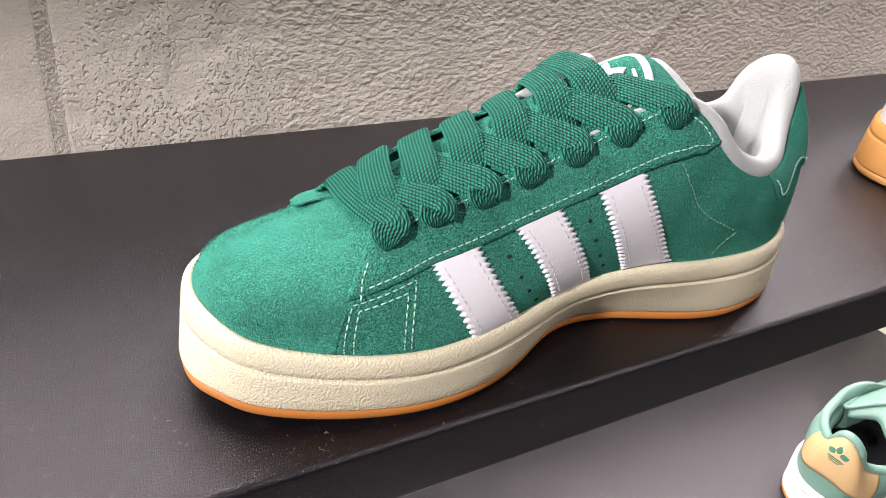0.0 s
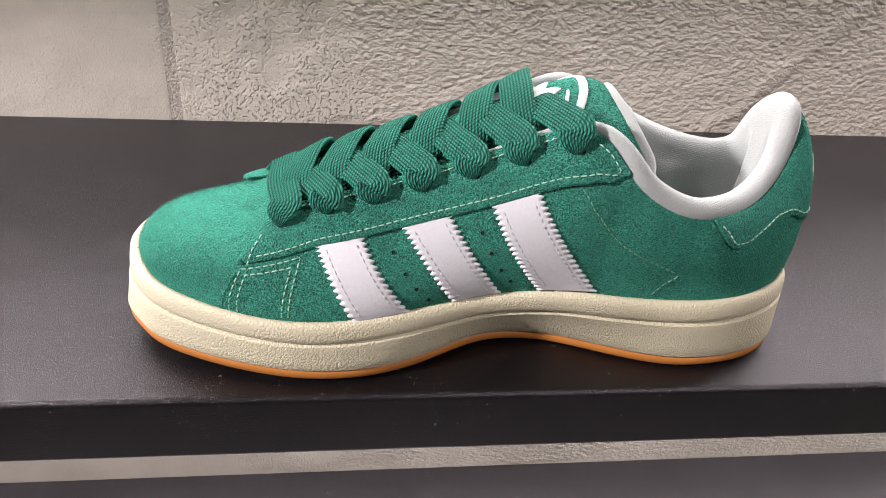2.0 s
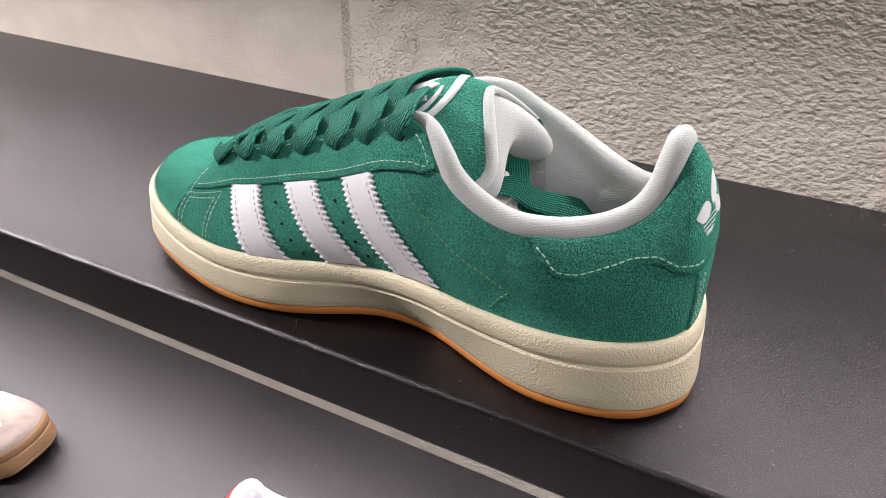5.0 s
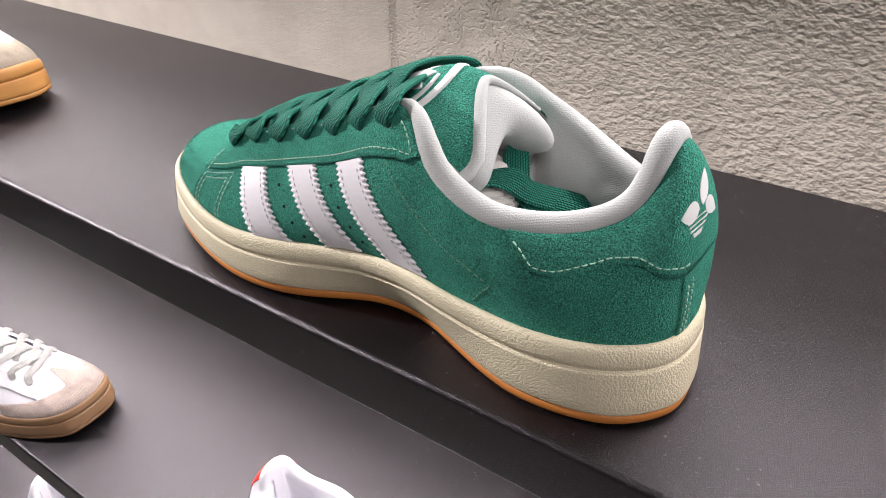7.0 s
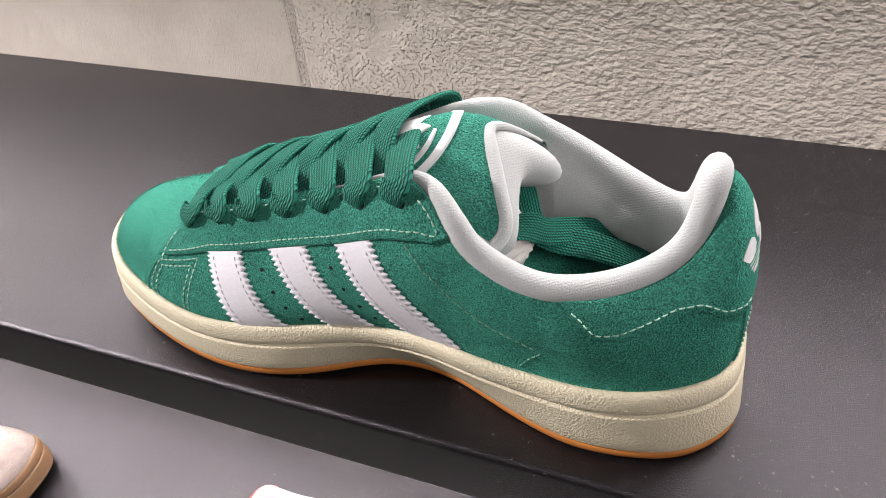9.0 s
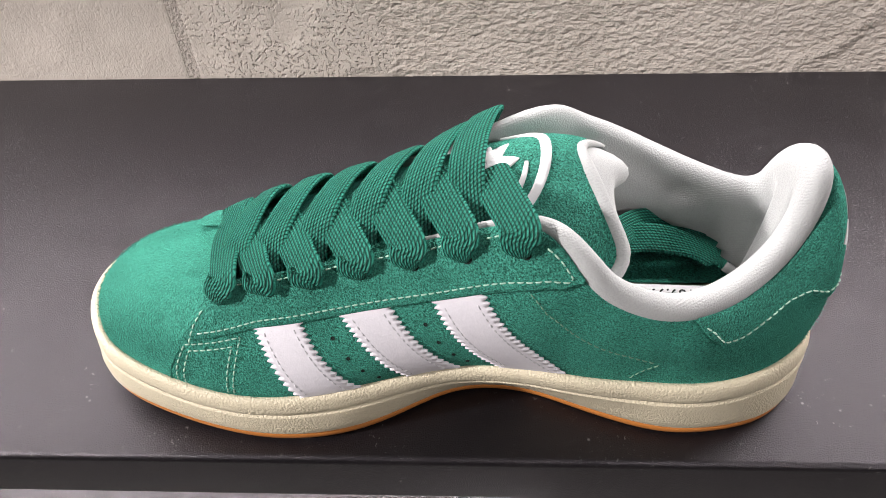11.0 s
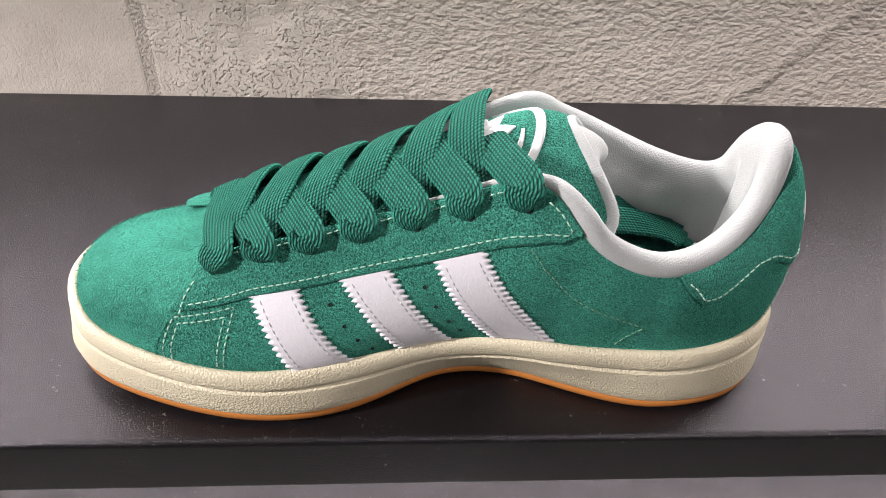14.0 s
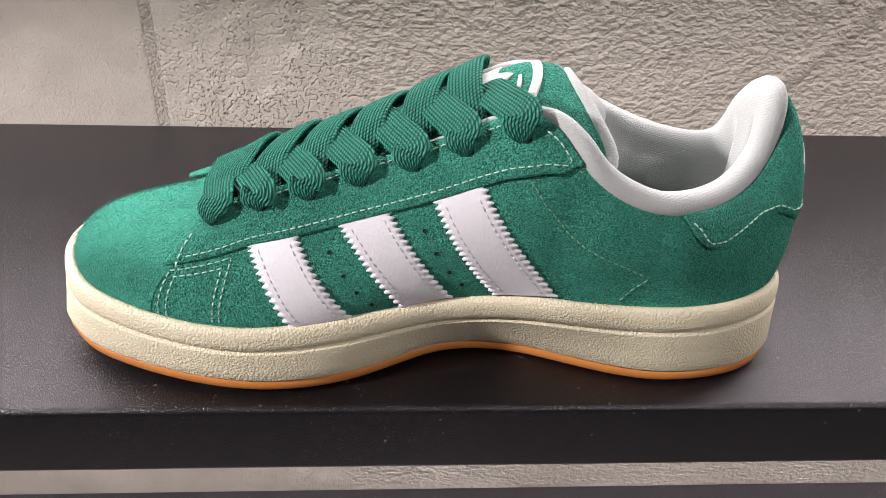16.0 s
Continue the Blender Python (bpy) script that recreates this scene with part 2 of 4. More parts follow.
class Spline:
    """Cubic spline through keys, one unit of the parameter from key to key."""

    def __init__(self, keys, closed=False):
        self.k, self.closed = np.asarray(keys, float), closed
        n = len(self.k)
        A, r = np.zeros((n, n)), np.zeros_like(self.k)
        for i in range(n):
            if not closed and i in (0, n - 1):
                A[i, i] = 1
                continue
            A[i, (i - 1) % n], A[i, i], A[i, (i + 1) % n] = 1, 4, 1
            r[i] = 6 * (self.k[(i - 1) % n] - 2 * self.k[i] + self.k[(i + 1) % n])
        self.m, self.n = np.linalg.solve(A, r), n

    def __call__(self, u):
        u = np.asarray(u, float)
        if self.closed:
            u = np.mod(u, self.n)
            i = np.minimum(np.floor(u).astype(int), self.n - 1)
        else:
            i = np.clip(np.floor(u).astype(int), 0, self.n - 2)
        f, j = (u - i)[..., None], (i + 1) % self.n
        g = 1 - f
        return self.k[i] * g + self.k[j] * f + ((g**3 - g) * self.m[i] + (f**3 - f) * self.m[j]) / 6


def along(pts, n):
    """n even points on a smooth line through pts."""
    s = Spline(pts)
    return s(np.linspace(0, s.n - 1, n))


def tube(path, r, sides=8, cap=True):
    """A round cord along path; r is one radius or one a point."""
    P = np.asarray(path, float)
    T = unit(np.gradient(P, axis=0))
    ref = np.array([0.13, 0.31, 0.94])
    A = unit(np.cross(T, ref))
    B = np.cross(T, A)
    r = np.broadcast_to(np.asarray(r, float), (len(P),))[:, None, None]
    a = np.linspace(0, 2 * np.pi, sides, endpoint=False)
    G = P[:, None] + r * (np.cos(a)[None, :, None] * A[:, None] + np.sin(a)[None, :, None] * B[:, None])
    v, f = grid(G, wrap_v=True)
    if cap:
        f = f + [tuple(range(sides)), tuple((len(P) - 1) * sides + i for i in reversed(range(sides)))]
    return v, f


def box(x0, y0, z0, x1, y1, z1):
    v = [(x, y, z) for x in (x0, x1) for y in (y0, y1) for z in (z0, z1)]
    f = [(0, 1, 3, 2), (4, 6, 7, 5), (0, 4, 5, 1), (2, 3, 7, 6), (0, 2, 6, 4), (1, 5, 7, 3)]
    return np.array(v, float), f


def stitches(path, normals, length=0.0021, gap=0.0008, r=0.00030, lift=0.0001):
    """A row of single thread stitches along a path on a surface."""
    P, N = np.asarray(path, float), np.asarray(normals, float)
    d = np.concatenate(([0], np.cumsum(np.linalg.norm(np.diff(P, axis=0), axis=1))))
    at = lambda s: np.array([np.interp(s, d, P[:, i]) for i in range(3)])
    nat = lambda s: unit(np.array([np.interp(s, d, N[:, i]) for i in range(3)]))
    out, s = [], gap
    while s + length < d[-1]:
        q = [at(s + length * k) + nat(s + length * k) * (lift + r * h) for k, h in ((0, -0.9), (0.18, 0.3), (0.5, 0.7), (0.82, 0.3), (1, -0.9))]
        out.append(tube(q, [r * 0.6, r, r, r, r * 0.6], 6))
        s += length + gap
    return joined(out)


# ---- structure: wall, shelves, room ----
DEPTH, STEP, LIP = 0.2663, 0.3665, 0.0334
JOINTS = [-0.9535, -0.5610, -0.1685, 0.2240, 0.6165]


def concrete_wall():
    wall = tagged(new("wall_back"), "grey painted concrete block wall behind the shelves", "wall", kind="structure")
    v, f = box(-1.6, DEPTH + 0.0005, -1.15, 1.6, DEPTH + 0.12, 1.55)
    part("mortar", mesh_of("mortar", v, f, M_MORTAR, smooth=False), wall, "rough recessed grey mortar")
    rows = [-1.246 + 0.196 * i for i in range(15)]
    for r, z0 in enumerate(rows):
        shift = 0.0 if (r % 2 == 0) else 0.196
        for x in [JOINTS[0] - 0.3925 + 0.3925 * i + shift for i in range(7)]:
            long_one = r == 6 and (abs(x - JOINTS[2]) < 0.01 or abs(x - JOINTS[0]) < 0.01)
            if r == 6 and (abs(x - JOINTS[3]) < 0.01 or abs(x - JOINTS[1]) < 0.01) or r == 5 and -0.5 < x < 0.5 or r == 4 and -0.6 < x < 0.3:
                continue
            block(wall, x + 0.0034, x + (0.7816 if long_one else 1.565 if r == 5 and abs(x + 0.7575) < 0.01 or r == 4 and abs(x + 0.9535) < 0.01 else 0.3891), z0 + 0.002, z0 + 0.194)
    return wall


def block(wall, x0, x1, z0, z1):
    """One block with a soft front arris."""
    e, y = 0.0014, DEPTH
    ring = lambda d, yy: [(x0 + d, yy, z0 + d), (x1 - d, yy, z0 + d), (x1 - d, yy, z1 - d), (x0 + d, yy, z1 - d)]
    v = ring(0, y + 0.02) + ring(0, y + e * 0.8) + ring(e * 0.5, y + e * 0.2) + ring(e * 1.6, y)
    f = [(a + i, a + (i + 1) % 4, a + 4 + (i + 1) % 4, a + 4 + i) for a in (0, 4, 8) for i in range(4)] + [(12, 13, 14, 15)]
    part("concrete_block", mesh_of("concrete_block", v, f, M_WALL, smooth=False), wall)


def shelf(name, z, label):
    """Folded steel tray: flat top, rolled front edge, front lip turned under."""
    r = 0.0030
    prof = [(DEPTH - 0.001, z), (0.02, z)]
    prof += [(r - r * math.sin(a), z - r + r * math.cos(a)) for a in np.linspace(0, math.pi / 2, 7)]
    prof += [(0.0, z - LIP + r)] + [(r - r * math.cos(a), z - LIP + r - r * math.sin(a)) for a in np.linspace(0.3, math.pi / 2, 5)]
    prof += [(0.018, z - LIP), (0.018, z - LIP + 0.0016), (0.004, z - LIP + 0.0016), (0.004, z - 0.004), (DEPTH - 0.001, z - 0.004)]
    xs = np.array([-1.5, -0.75, 0.0, 0.75, 1.5])
    P = np.array([[(x, y, zz) for y, zz in prof] for x in xs])
    v, f = grid(P, wrap_v=True)
    ob = new(name, mesh_of(name, v, f, M_SHELF, smooth=False))
    for p in ob.data.polygons:
        p.use_smooth = p.index % len(prof) in range(2, 14)
    return tagged(ob, label, "shelf", "wall shelves", "structure")


def close_room():
    """Plain shop walls, floor and ceiling round the place."""
    n = Nodes("plain_shop_paint")
    c = n.mix(n.noise(3, 4), (0.34, 0.325, 0.31), (0.42, 0.40, 0.385))
    paint = n.done(c, 0.8, n.bump(n.noise(220, 3), 0.2, 0.001))
    n = Nodes("grey_shop_floor")
    floor_m = n.done(n.mix(n.noise(6, 5), (0.16, 0.155, 0.15), (0.24, 0.23, 0.22)), 0.5)
    for name, b, m, lab in (
        ("floor", (-3, -3.2, -1.25, 3, 0.4, -1.15), floor_m, "smooth grey shop floor"),
        ("ceiling", (-3, -3.2, 1.55, 3, 0.4, 1.65), paint, "plain pale shop ceiling"),
        ("wall_left", (-3.1, -3.2, -1.15, -3.0, 0.4, 1.55), paint, "plain pale shop wall"),
        ("wall_right", (3.0, -3.2, -1.15, 3.1, 0.4, 1.55), paint, "plain pale shop wall"),
        ("wall_beside_left", (-3, DEPTH + 0.01, -1.15, -1.6, DEPTH + 0.12, 1.55), paint, "plain pale shop wall"),
        ("wall_beside_right", (1.6, DEPTH + 0.01, -1.15, 3, DEPTH + 0.12, 1.55), paint, "plain pale shop wall"),
        ("wall_front", (-3, -3.3, -1.15, 3, -3.2, 1.55), paint, "plain pale shop wall"),
    ):
        v, f = box(*b)
        tagged(new(name, mesh_of(name, v, f, m, smooth=False)), lab, name.split("_")[0], kind="structure")


shelf("shelf", 0.0, "black powder-coated steel shelf with a folded front lip")
# unseen shelf added overhead: goes with the top light strip, blocks light from above
shelf("shelf", STEP, "black powder-coated steel shelf with a folded front lip")
shelf("shelf", -STEP, "black powder-coated steel shelf with a folded front lip")
shelf("shelf", -2 * STEP, "black powder-coated steel shelf with a folded front lip")
close_room()

# ---- sneaker form ----
# Stations run from the toe along the side that faces the room to the heel, and back along the other side.
FEATHER = [(-0.1404, 0.0573, 0.0416), (-0.1346, 0.0371, 0.0390), (-0.1173, 0.0238, 0.0338), (-0.0737, 0.0110, 0.0301), (-0.0281, 0.0152, 0.0321), (0.0036, 0.0219, 0.0346), (0.0300, 0.0201, 0.0378), (0.0470, 0.0167, 0.0386), (0.0620, 0.0150, 0.0377), (0.0799, 0.0143, 0.0368), (0.0980, 0.0139, 0.0371), (0.1181, 0.0190, 0.0368), (0.1343, 0.0290, 0.0367), (0.1423, 0.0409, 0.0362), (0.1442, 0.0568, 0.0356)]
TOPLINE = [(-0.0879, 0.0564, 0.0640), (-0.0874, 0.0482, 0.0637), (-0.0839, 0.0406, 0.0654), (-0.0600, 0.0341, 0.0751), (-0.0250, 0.0338, 0.0865), (0.0060, 0.0312, 0.0981), (0.0333, 0.0240, 0.1095), (0.0480, 0.0136, 0.0998), (0.0604, 0.0103, 0.0884), (0.0754, 0.0105, 0.0813), (0.0902, 0.0140, 0.0788), (0.1069, 0.0234, 0.0787), (0.1222, 0.0356, 0.0844), (0.1294, 0.0434, 0.0986), (0.1310, 0.0534, 0.1084)]
RISE = [(0.0049, 0.0001, 0.0129), (0.0031, -0.0000, 0.0118), (0.0009, -0.0021, 0.0108), (0.0005, -0.0031, 0.0099), (-0.0001, -0.0046, 0.0135), (-0.0005, -0.0083, 0.0171), (-0.0005, -0.0080, 0.0196), (-0.0005, -0.0040, 0.0181), (-0.0005, -0.0008, 0.0164), (-0.0008, 0.0011, 0.0145), (-0.0014, 0.0022, 0.0124), (-0.0013, 0.0016, 0.0122), (0.0008, -0.0013, 0.0139), (0.0017, -0.0005, 0.0154), (-0.0000, -0.0001, 0.0168)]
REACH = [(-0.0346, 0.0001, -0.0089), (-0.0307, -0.0119, -0.0114), (-0.0150, -0.0125, -0.0128), (-0.0024, -0.0108, -0.0157), (-0.0007, -0.0159, -0.0149), (-0.0008, -0.0209, -0.0149), (-0.0007, -0.0202, -0.0165), (-0.0006, -0.0045, -0.0194), (-0.0005, -0.0032, -0.0156), (-0.0003, -0.0048, -0.0130), (0.0001, -0.0105, -0.0115), (0.0037, -0.0097, -0.0110), (0.0097, -0.0114, -0.0121), (0.0143, -0.0114, -0.0150), (0.0162, -0.0008, -0.0157)]
TREAD = [(-0.1466, 0.0517), (-0.1383, 0.0320), (-0.1211, 0.0211), (-0.0740, 0.0090), (-0.0289, 0.0142), (0.0032, 0.0302), (0.0297, 0.0329), (0.0469, 0.0281), (0.0618, 0.0222), (0.0797, 0.0163), (0.0977, 0.0137), (0.1175, 0.0160), (0.1337, 0.0224), (0.1451, 0.0343), (0.1495, 0.0500)]
TREAD_LIFT = [0.0109, 0.0099, 0.0058, 0.0019, 0.0019, 0.0015, 0.0006, 0.0006, 0.0006, 0.0005, 0.0007, 0.0009, 0.0014, 0.0016, 0.0014]
FAR_FEATHER_Y = [0.0795, 0.0945, 0.1014, 0.1004, 0.0986, 0.0975, 0.0977, 0.0978, 0.0979, 0.0968, 0.0925, 0.0828, 0.0704]
FAR_TREAD_Y = [0.0854, 0.0994, 0.1061, 0.1040, 0.1004, 0.0980, 0.0965, 0.0955, 0.0951, 0.0946, 0.0920, 0.0858, 0.0748]


FAR_TOP_DROP = [0, 0, 0, 0, -0.002, -0.005, -0.003, 0.001, 0.001, -0.002, -0.004, -0.0045, -0.002]


def both_sides(near, far_y=None, axis=0.111, flip=False, drop=None):
    k = [tuple(p) for p in near]
    for i in range(13, 0, -1):
        p = list(near[i])
        if far_y and i < 3:
            p[0] += (0.0018, 0.004)[i - 1]
        if drop:
            p[2] += drop[i - 1]
        p[1] = far_y[i - 1] if far_y else (-p[1] if flip else axis - p[1])
        k.append(tuple(p))
    return np.array(k)


class Upper:
    """The upper's skin: Bezier ribs from the feather line to the top line. u goes round (0 toe, 14 heel, 28 toe), h from sole to edge."""

    def __init__(self):
        b, t = both_sides(FEATHER, FAR_FEATHER_Y), both_sides(TOPLINE, drop=FAR_TOP_DROP)
        self.b, self.t = Spline(b, True), Spline(t, True)
        self.p, self.q = Spline(b + both_sides(RISE, flip=True), True), Spline(t + both_sides(REACH, flip=True), True)

    def __call__(self, u, h):
        h = np.asarray(h, float)[..., None]
        g = 1 - h
        return self.b(u) * g**3 + 3 * self.p(u) * g * g * h + 3 * self.q(u) * g * h * h + self.t(u) * h**3

    def normal(self, u, h):
        u, h = np.asarray(u, float), np.asarray(h, float)
        du = self(u + 0.01, h) - self(u - 0.01, h)
        dh = self(u, h + 0.005) - self(u, h - 0.005)
        return unit(np.cross(du, dh))

    def find(self, x, z):
        """u, h of the skin's near side at a place given by x and z."""
        x, z = np.asarray(x, float), np.asarray(z, float)
        U, H = np.meshgrid(np.linspace(1.6, 13, 115), np.linspace(0, 1.0, 41), indexing="ij")
        G = self(U, H)
        d = (G[None, ..., 0] - x.reshape(-1, 1, 1)) ** 2 + (G[None, ..., 2] - z.reshape(-1, 1, 1)) ** 2
        k = d.reshape(len(d), -1).argmin(1)
        u, h = U.reshape(-1)[k], H.reshape(-1)[k]
        for _ in range(8):
            p = self(u, h)
            a, b = (self(u + 0.01, h) - p) / 0.01, (self(u, h + 0.004) - p) / 0.004
            ex, ez = x.reshape(-1) - p[:, 0], z.reshape(-1) - p[:, 2]
            det = a[:, 0] * b[:, 2] - b[:, 0] * a[:, 2]
            det = np.where(np.abs(det) < 1e-7, 1e-7, det)
            u = u + np.clip((ex * b[:, 2] - b[:, 0] * ez) / det, -0.3, 0.3)
            h = np.clip(h + np.clip((a[:, 0] * ez - a[:, 2] * ex) / det, -0.1, 0.1), -0.06, 1.06)
        return u.reshape(x.shape), h.reshape(x.shape)

    def on(self, x, z, off=0.0):
        u, h = self.find(x, z)
        n = self.normal(u, h)
        return self(u, h) + n * off, n


SKIN = Upper()


def sheet(place, A, B, thick, mat, name, parent, label="", edge=0.0006):
    """A piece of material laid on the skin: place(a, b, off) over the grid A x B, with rounded turned-down edges."""
    na, nb = len(A), len(B)
    aa = np.concatenate(([A[0]], A, [A[-1]]))
    bb = np.concatenate(([B[0]], B, [B[-1]]))
    off = np.full((na + 2, nb + 2), thick)
    off[1, :] = off[-2, :] = thick * 0.86
    off[:, 1] = np.minimum(off[:, 1], thick * 0.86)
    off[:, -2] = np.minimum(off[:, -2], thick * 0.86)
    off[0, :] = off[-1, :] = -edge
    off[:, 0] = off[:, -1] = -edge
    aa, bb = np.meshgrid(aa, bb, indexing="ij")
    v, f = grid(place(aa, bb, off), flip=False)
    return part(name, mesh_of(name, v, f, mat), parent, label)


def build_sole(parent, mid=None, gum_mat=None, bed=None, ground=0.0):
    G, F = Spline(both_sides(np.array(TREAD), FAR_TREAD_Y), True), SKIN.b
    u = np.linspace(0, 28, 420, endpoint=False)
    g, f = G(u), F(u)

    def outward(c):
        t = np.gradient(np.vstack((c[-1:], c, c[:1])), axis=0)[1:-1]
        return unit(np.stack((t[:, 1], -t[:, 0]), 1))

    ng, nf = outward(g), outward(f[:, :2])
    lift = Spline(np.array([[v] for v in TREAD_LIFT + TREAD_LIFT[13:0:-1]]), True)(u)[:, 0]
    zg, zf = np.maximum(lift, 0) + ground, f[:, 2]

    toe = np.exp(-(((np.where(u > 14, u - 28.0, u) - 0.8) / 1.2) ** 2))[:, None]

    def level(blend, push, z):
        p = g * (1 - blend) + f[:, :2] * blend + (ng * (1 - blend) + nf * blend) * (push + toe * 0.0006 * min(1.0, max(push, 0.0) / 0.0028) * min(1.0, blend * 1.2))
        return np.column_stack((p, z))

    gum_h = 0.0052
    rest = np.where(zg < ground + 0.0042, ground, zg - 0.0008)
    gum = [level(0, -0.02, rest + 0.0003), level(0, -0.0062, rest), level(0, -0.0012, zg), level(0, -0.0003, zg + 0.0008), level(0, 0.0, zg + 0.002), level(0, 0.0002, zg + gum_h - 0.0003), level(0, -0.0006, zg + gum_h), level(0, -0.02, zg + gum_h)]
    v, fc = grid(np.array(gum), wrap_v=True, flip=True)
    part("outsole", mesh_of("outsole", v, fc, gum_mat or M_GUM), parent, "" if gum_mat else "thin caramel gum rubber outsole")
    H = zf - zg - gum_h
    groove = np.interp(np.minimum(u, 28 - u), [0, 3, 8, 14], [0.59, 0.61, 0.67, 0.69])
    at = lambda k: zg + gum_h + H * (k * groove / 0.73 if k < 0.73 else groove + (k - 0.73) * (1 - groove) / 0.27)
    m = [level(0, -0.02, at(0.0)), level(0.0, -0.0012, at(0.0)), level(0.02, 0.0004, at(0.015)), level(0.06, 0.0009, at(0.05)), level(0.25, 0.0014, at(0.25)), level(0.5, 0.0021, at(0.48)),
         level(0.72, 0.0028, at(0.69)), level(0.76, 0.0028, at(0.715)), level(0.77, 0.0014, at(0.73)), level(0.79, 0.0016, at(0.75)), level(0.82, 0.0027, at(0.775)), level(0.9, 0.0031, at(0.84)), level(0.96, 0.0031, at(0.92)),
         level(1.0, 0.0028, at(0.99)), level(1.0, 0.0016, at(1.035)), level(1.0, 0.0004, at(1.04)), level(1.0, -0.0012, at(1.0)), level(1.0, -0.004, at(0.9))]
    v, fc = grid(np.array(m), wrap_v=True, flip=True)
    part("midsole", mesh_of("midsole", v, fc, mid or M_MID), parent, "" if mid else "thick cream pebbled cupsole with a groove line")
    b = level(1.0, -0.0055, np.full(len(u), 0.0455))
    b[:, 0] = np.maximum(b[:, 0], -0.05 + 0.12 * (b[:, 0] + 0.05))
    squeeze = lambda k, z: np.column_stack((b[:, 0] * (1 - 0.06 * (1 - k)), 0.0555 + (b[:, 1] - 0.0555) * k, np.full(len(u), z)))
    v, fc = grid(np.array([b, squeeze(0.8, 0.0452), squeeze(0.4, 0.045), squeeze(0.02, 0.0449)]), wrap_v=True, flip=True)
    part("insole", mesh_of("insole", v, fc, bed or M_SUEDE_IN), parent, "" if bed else "green insole")


def build_upper(parent, mat=None):
    u = np.linspace(0, 28, 28 * 14, endpoint=False)
    h = np.concatenate((np.linspace(-0.04, 1.0, 36),))
    U, H = np.meshgrid(u, h, indexing="ij")
    P = SKIN(U, H)
    v, f = grid(P, wrap_u=True)
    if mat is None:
        # the toe is cut from its own piece: shorter brushed nap, lit tone painted in
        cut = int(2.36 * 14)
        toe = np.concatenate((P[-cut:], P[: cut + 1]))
        part("vamp", mesh_of("vamp", *grid(toe), M_VAMP_LIT), parent, "brushed green suede toe piece, coloured paler as if lit")
        v, f = grid(P[cut:len(u) - cut + 1])
    # turned edge and inner face
    inner = P[:, ::-1][:, ::5] - SKIN.normal(U[:, ::-1][:, ::5], np.clip(H[:, ::-1][:, ::5], 0.02, 0.98)) * 0.0022
    v2, f2 = grid(inner, wrap_u=True)
    part("upper", mesh_of("upper", *joined([(v, f), (v2, f2)]), mat or M_SUEDE), parent, "" if mat else "green suede upper")


def collar_frames(u):
    P = SKIN.t(u)
    t = unit(SKIN.t(u + 0.02) - SKIN.t(u - 0.02))
    side = np.stack((-t[:, 1], t[:, 0], np.zeros(len(u))), 1)
    side = unit(side)
    up = unit(np.cross(t, side))
    up = np.where(up[:, 2:3] < 0, -up, up)
    return P, side, up


def build_collar(parent, mat=None):
    """Padded roll along the top line, and the lining that drops from it to the insole."""
    u = np.linspace(4.4, 23.6, 260)
    P, side, up = collar_frames(u)
    # the lining's inward side points away from the skin's normal
    nrm = SKIN.normal(u, np.full(len(u), 0.97))
    side = np.where(np.sum(side * nrm, 1)[:, None] > 0, -side, side)
    k = np.interp(u, [4.4, 5.75, 6.3, 7.0, 8.2, 10, 12.5, 14, 15.5, 18, 19.8, 21, 21.7, 22.25, 23.6], [0.10, 0.28, 0.52, 0.70, 0.80, 0.84, 0.84, 0.82, 0.86, 0.88, 0.80, 0.64, 0.56, 0.50, 0.36])[:, None]
    prof = [(0.9, -3.0), (-0.2, -1.2), (-0.7, 1.0), (-0.2, 3.2), (1.2, 5.4), (3.4, 6.9), (6.0, 7.2), (8.6, 6.1), (10.6, 3.6), (11.6, 0.0), (11.8, -5.0)]
    rows = [P + (side * a + up * b) * k * 0.001 for a, b in prof]
    edge = rows[-1]
    foot = np.column_stack((edge[:, :2] * 0.93 + np.array([0.085, 0.0555]) * 0.07, np.full(len(u), 0.0462)))
    for s in (0.08, 0.18, 0.3, 0.42, 0.55, 0.68, 0.8, 0.9, 1.0):
        w = (1 - s) * edge + s * foot
        pad = np.interp(u, [7.0, 8.0, 10.6, 11.2, 16.6, 17.2, 19.6, 20.6], [0, 1, 1, 0, 0, 1, 1, 0])
        w[:, :2] += (side * (pad * 0.0062 * math.sin(math.pi * min(1.0, s * 1.1)) ** 0.7 - 0.0016 * math.sin(math.pi * s))[:, None])[:, :2]
        rows.append(w)
    v, f = grid(np.array(rows).transpose(1, 0, 2))
    part("collar_lining", mesh_of("collar_lining", v, f, mat or M_LINING), parent, "" if mat else "padded white knit collar lining")


TONGUE_LINE = Spline([(-0.097, 0.0590), (-0.060, 0.0755), (-0.030, 0.0885), (0.000, 0.1015), (0.022, 0.1108), (0.0365, 0.1155), (0.0500, 0.1140)])
TONGUE_WIDE = [0.016, 0.020, 0.022, 0.025, 0.028, 0.0305, 0.0325]
TONGUE_DROP = [0.002, 0.004, 0.008, 0.012, 0.017, 0.023, 0.0288]
TONGUE_PULL = [0.0, 0.0, 0.0, 0.002, 0.005, 0.011, 0.0185]


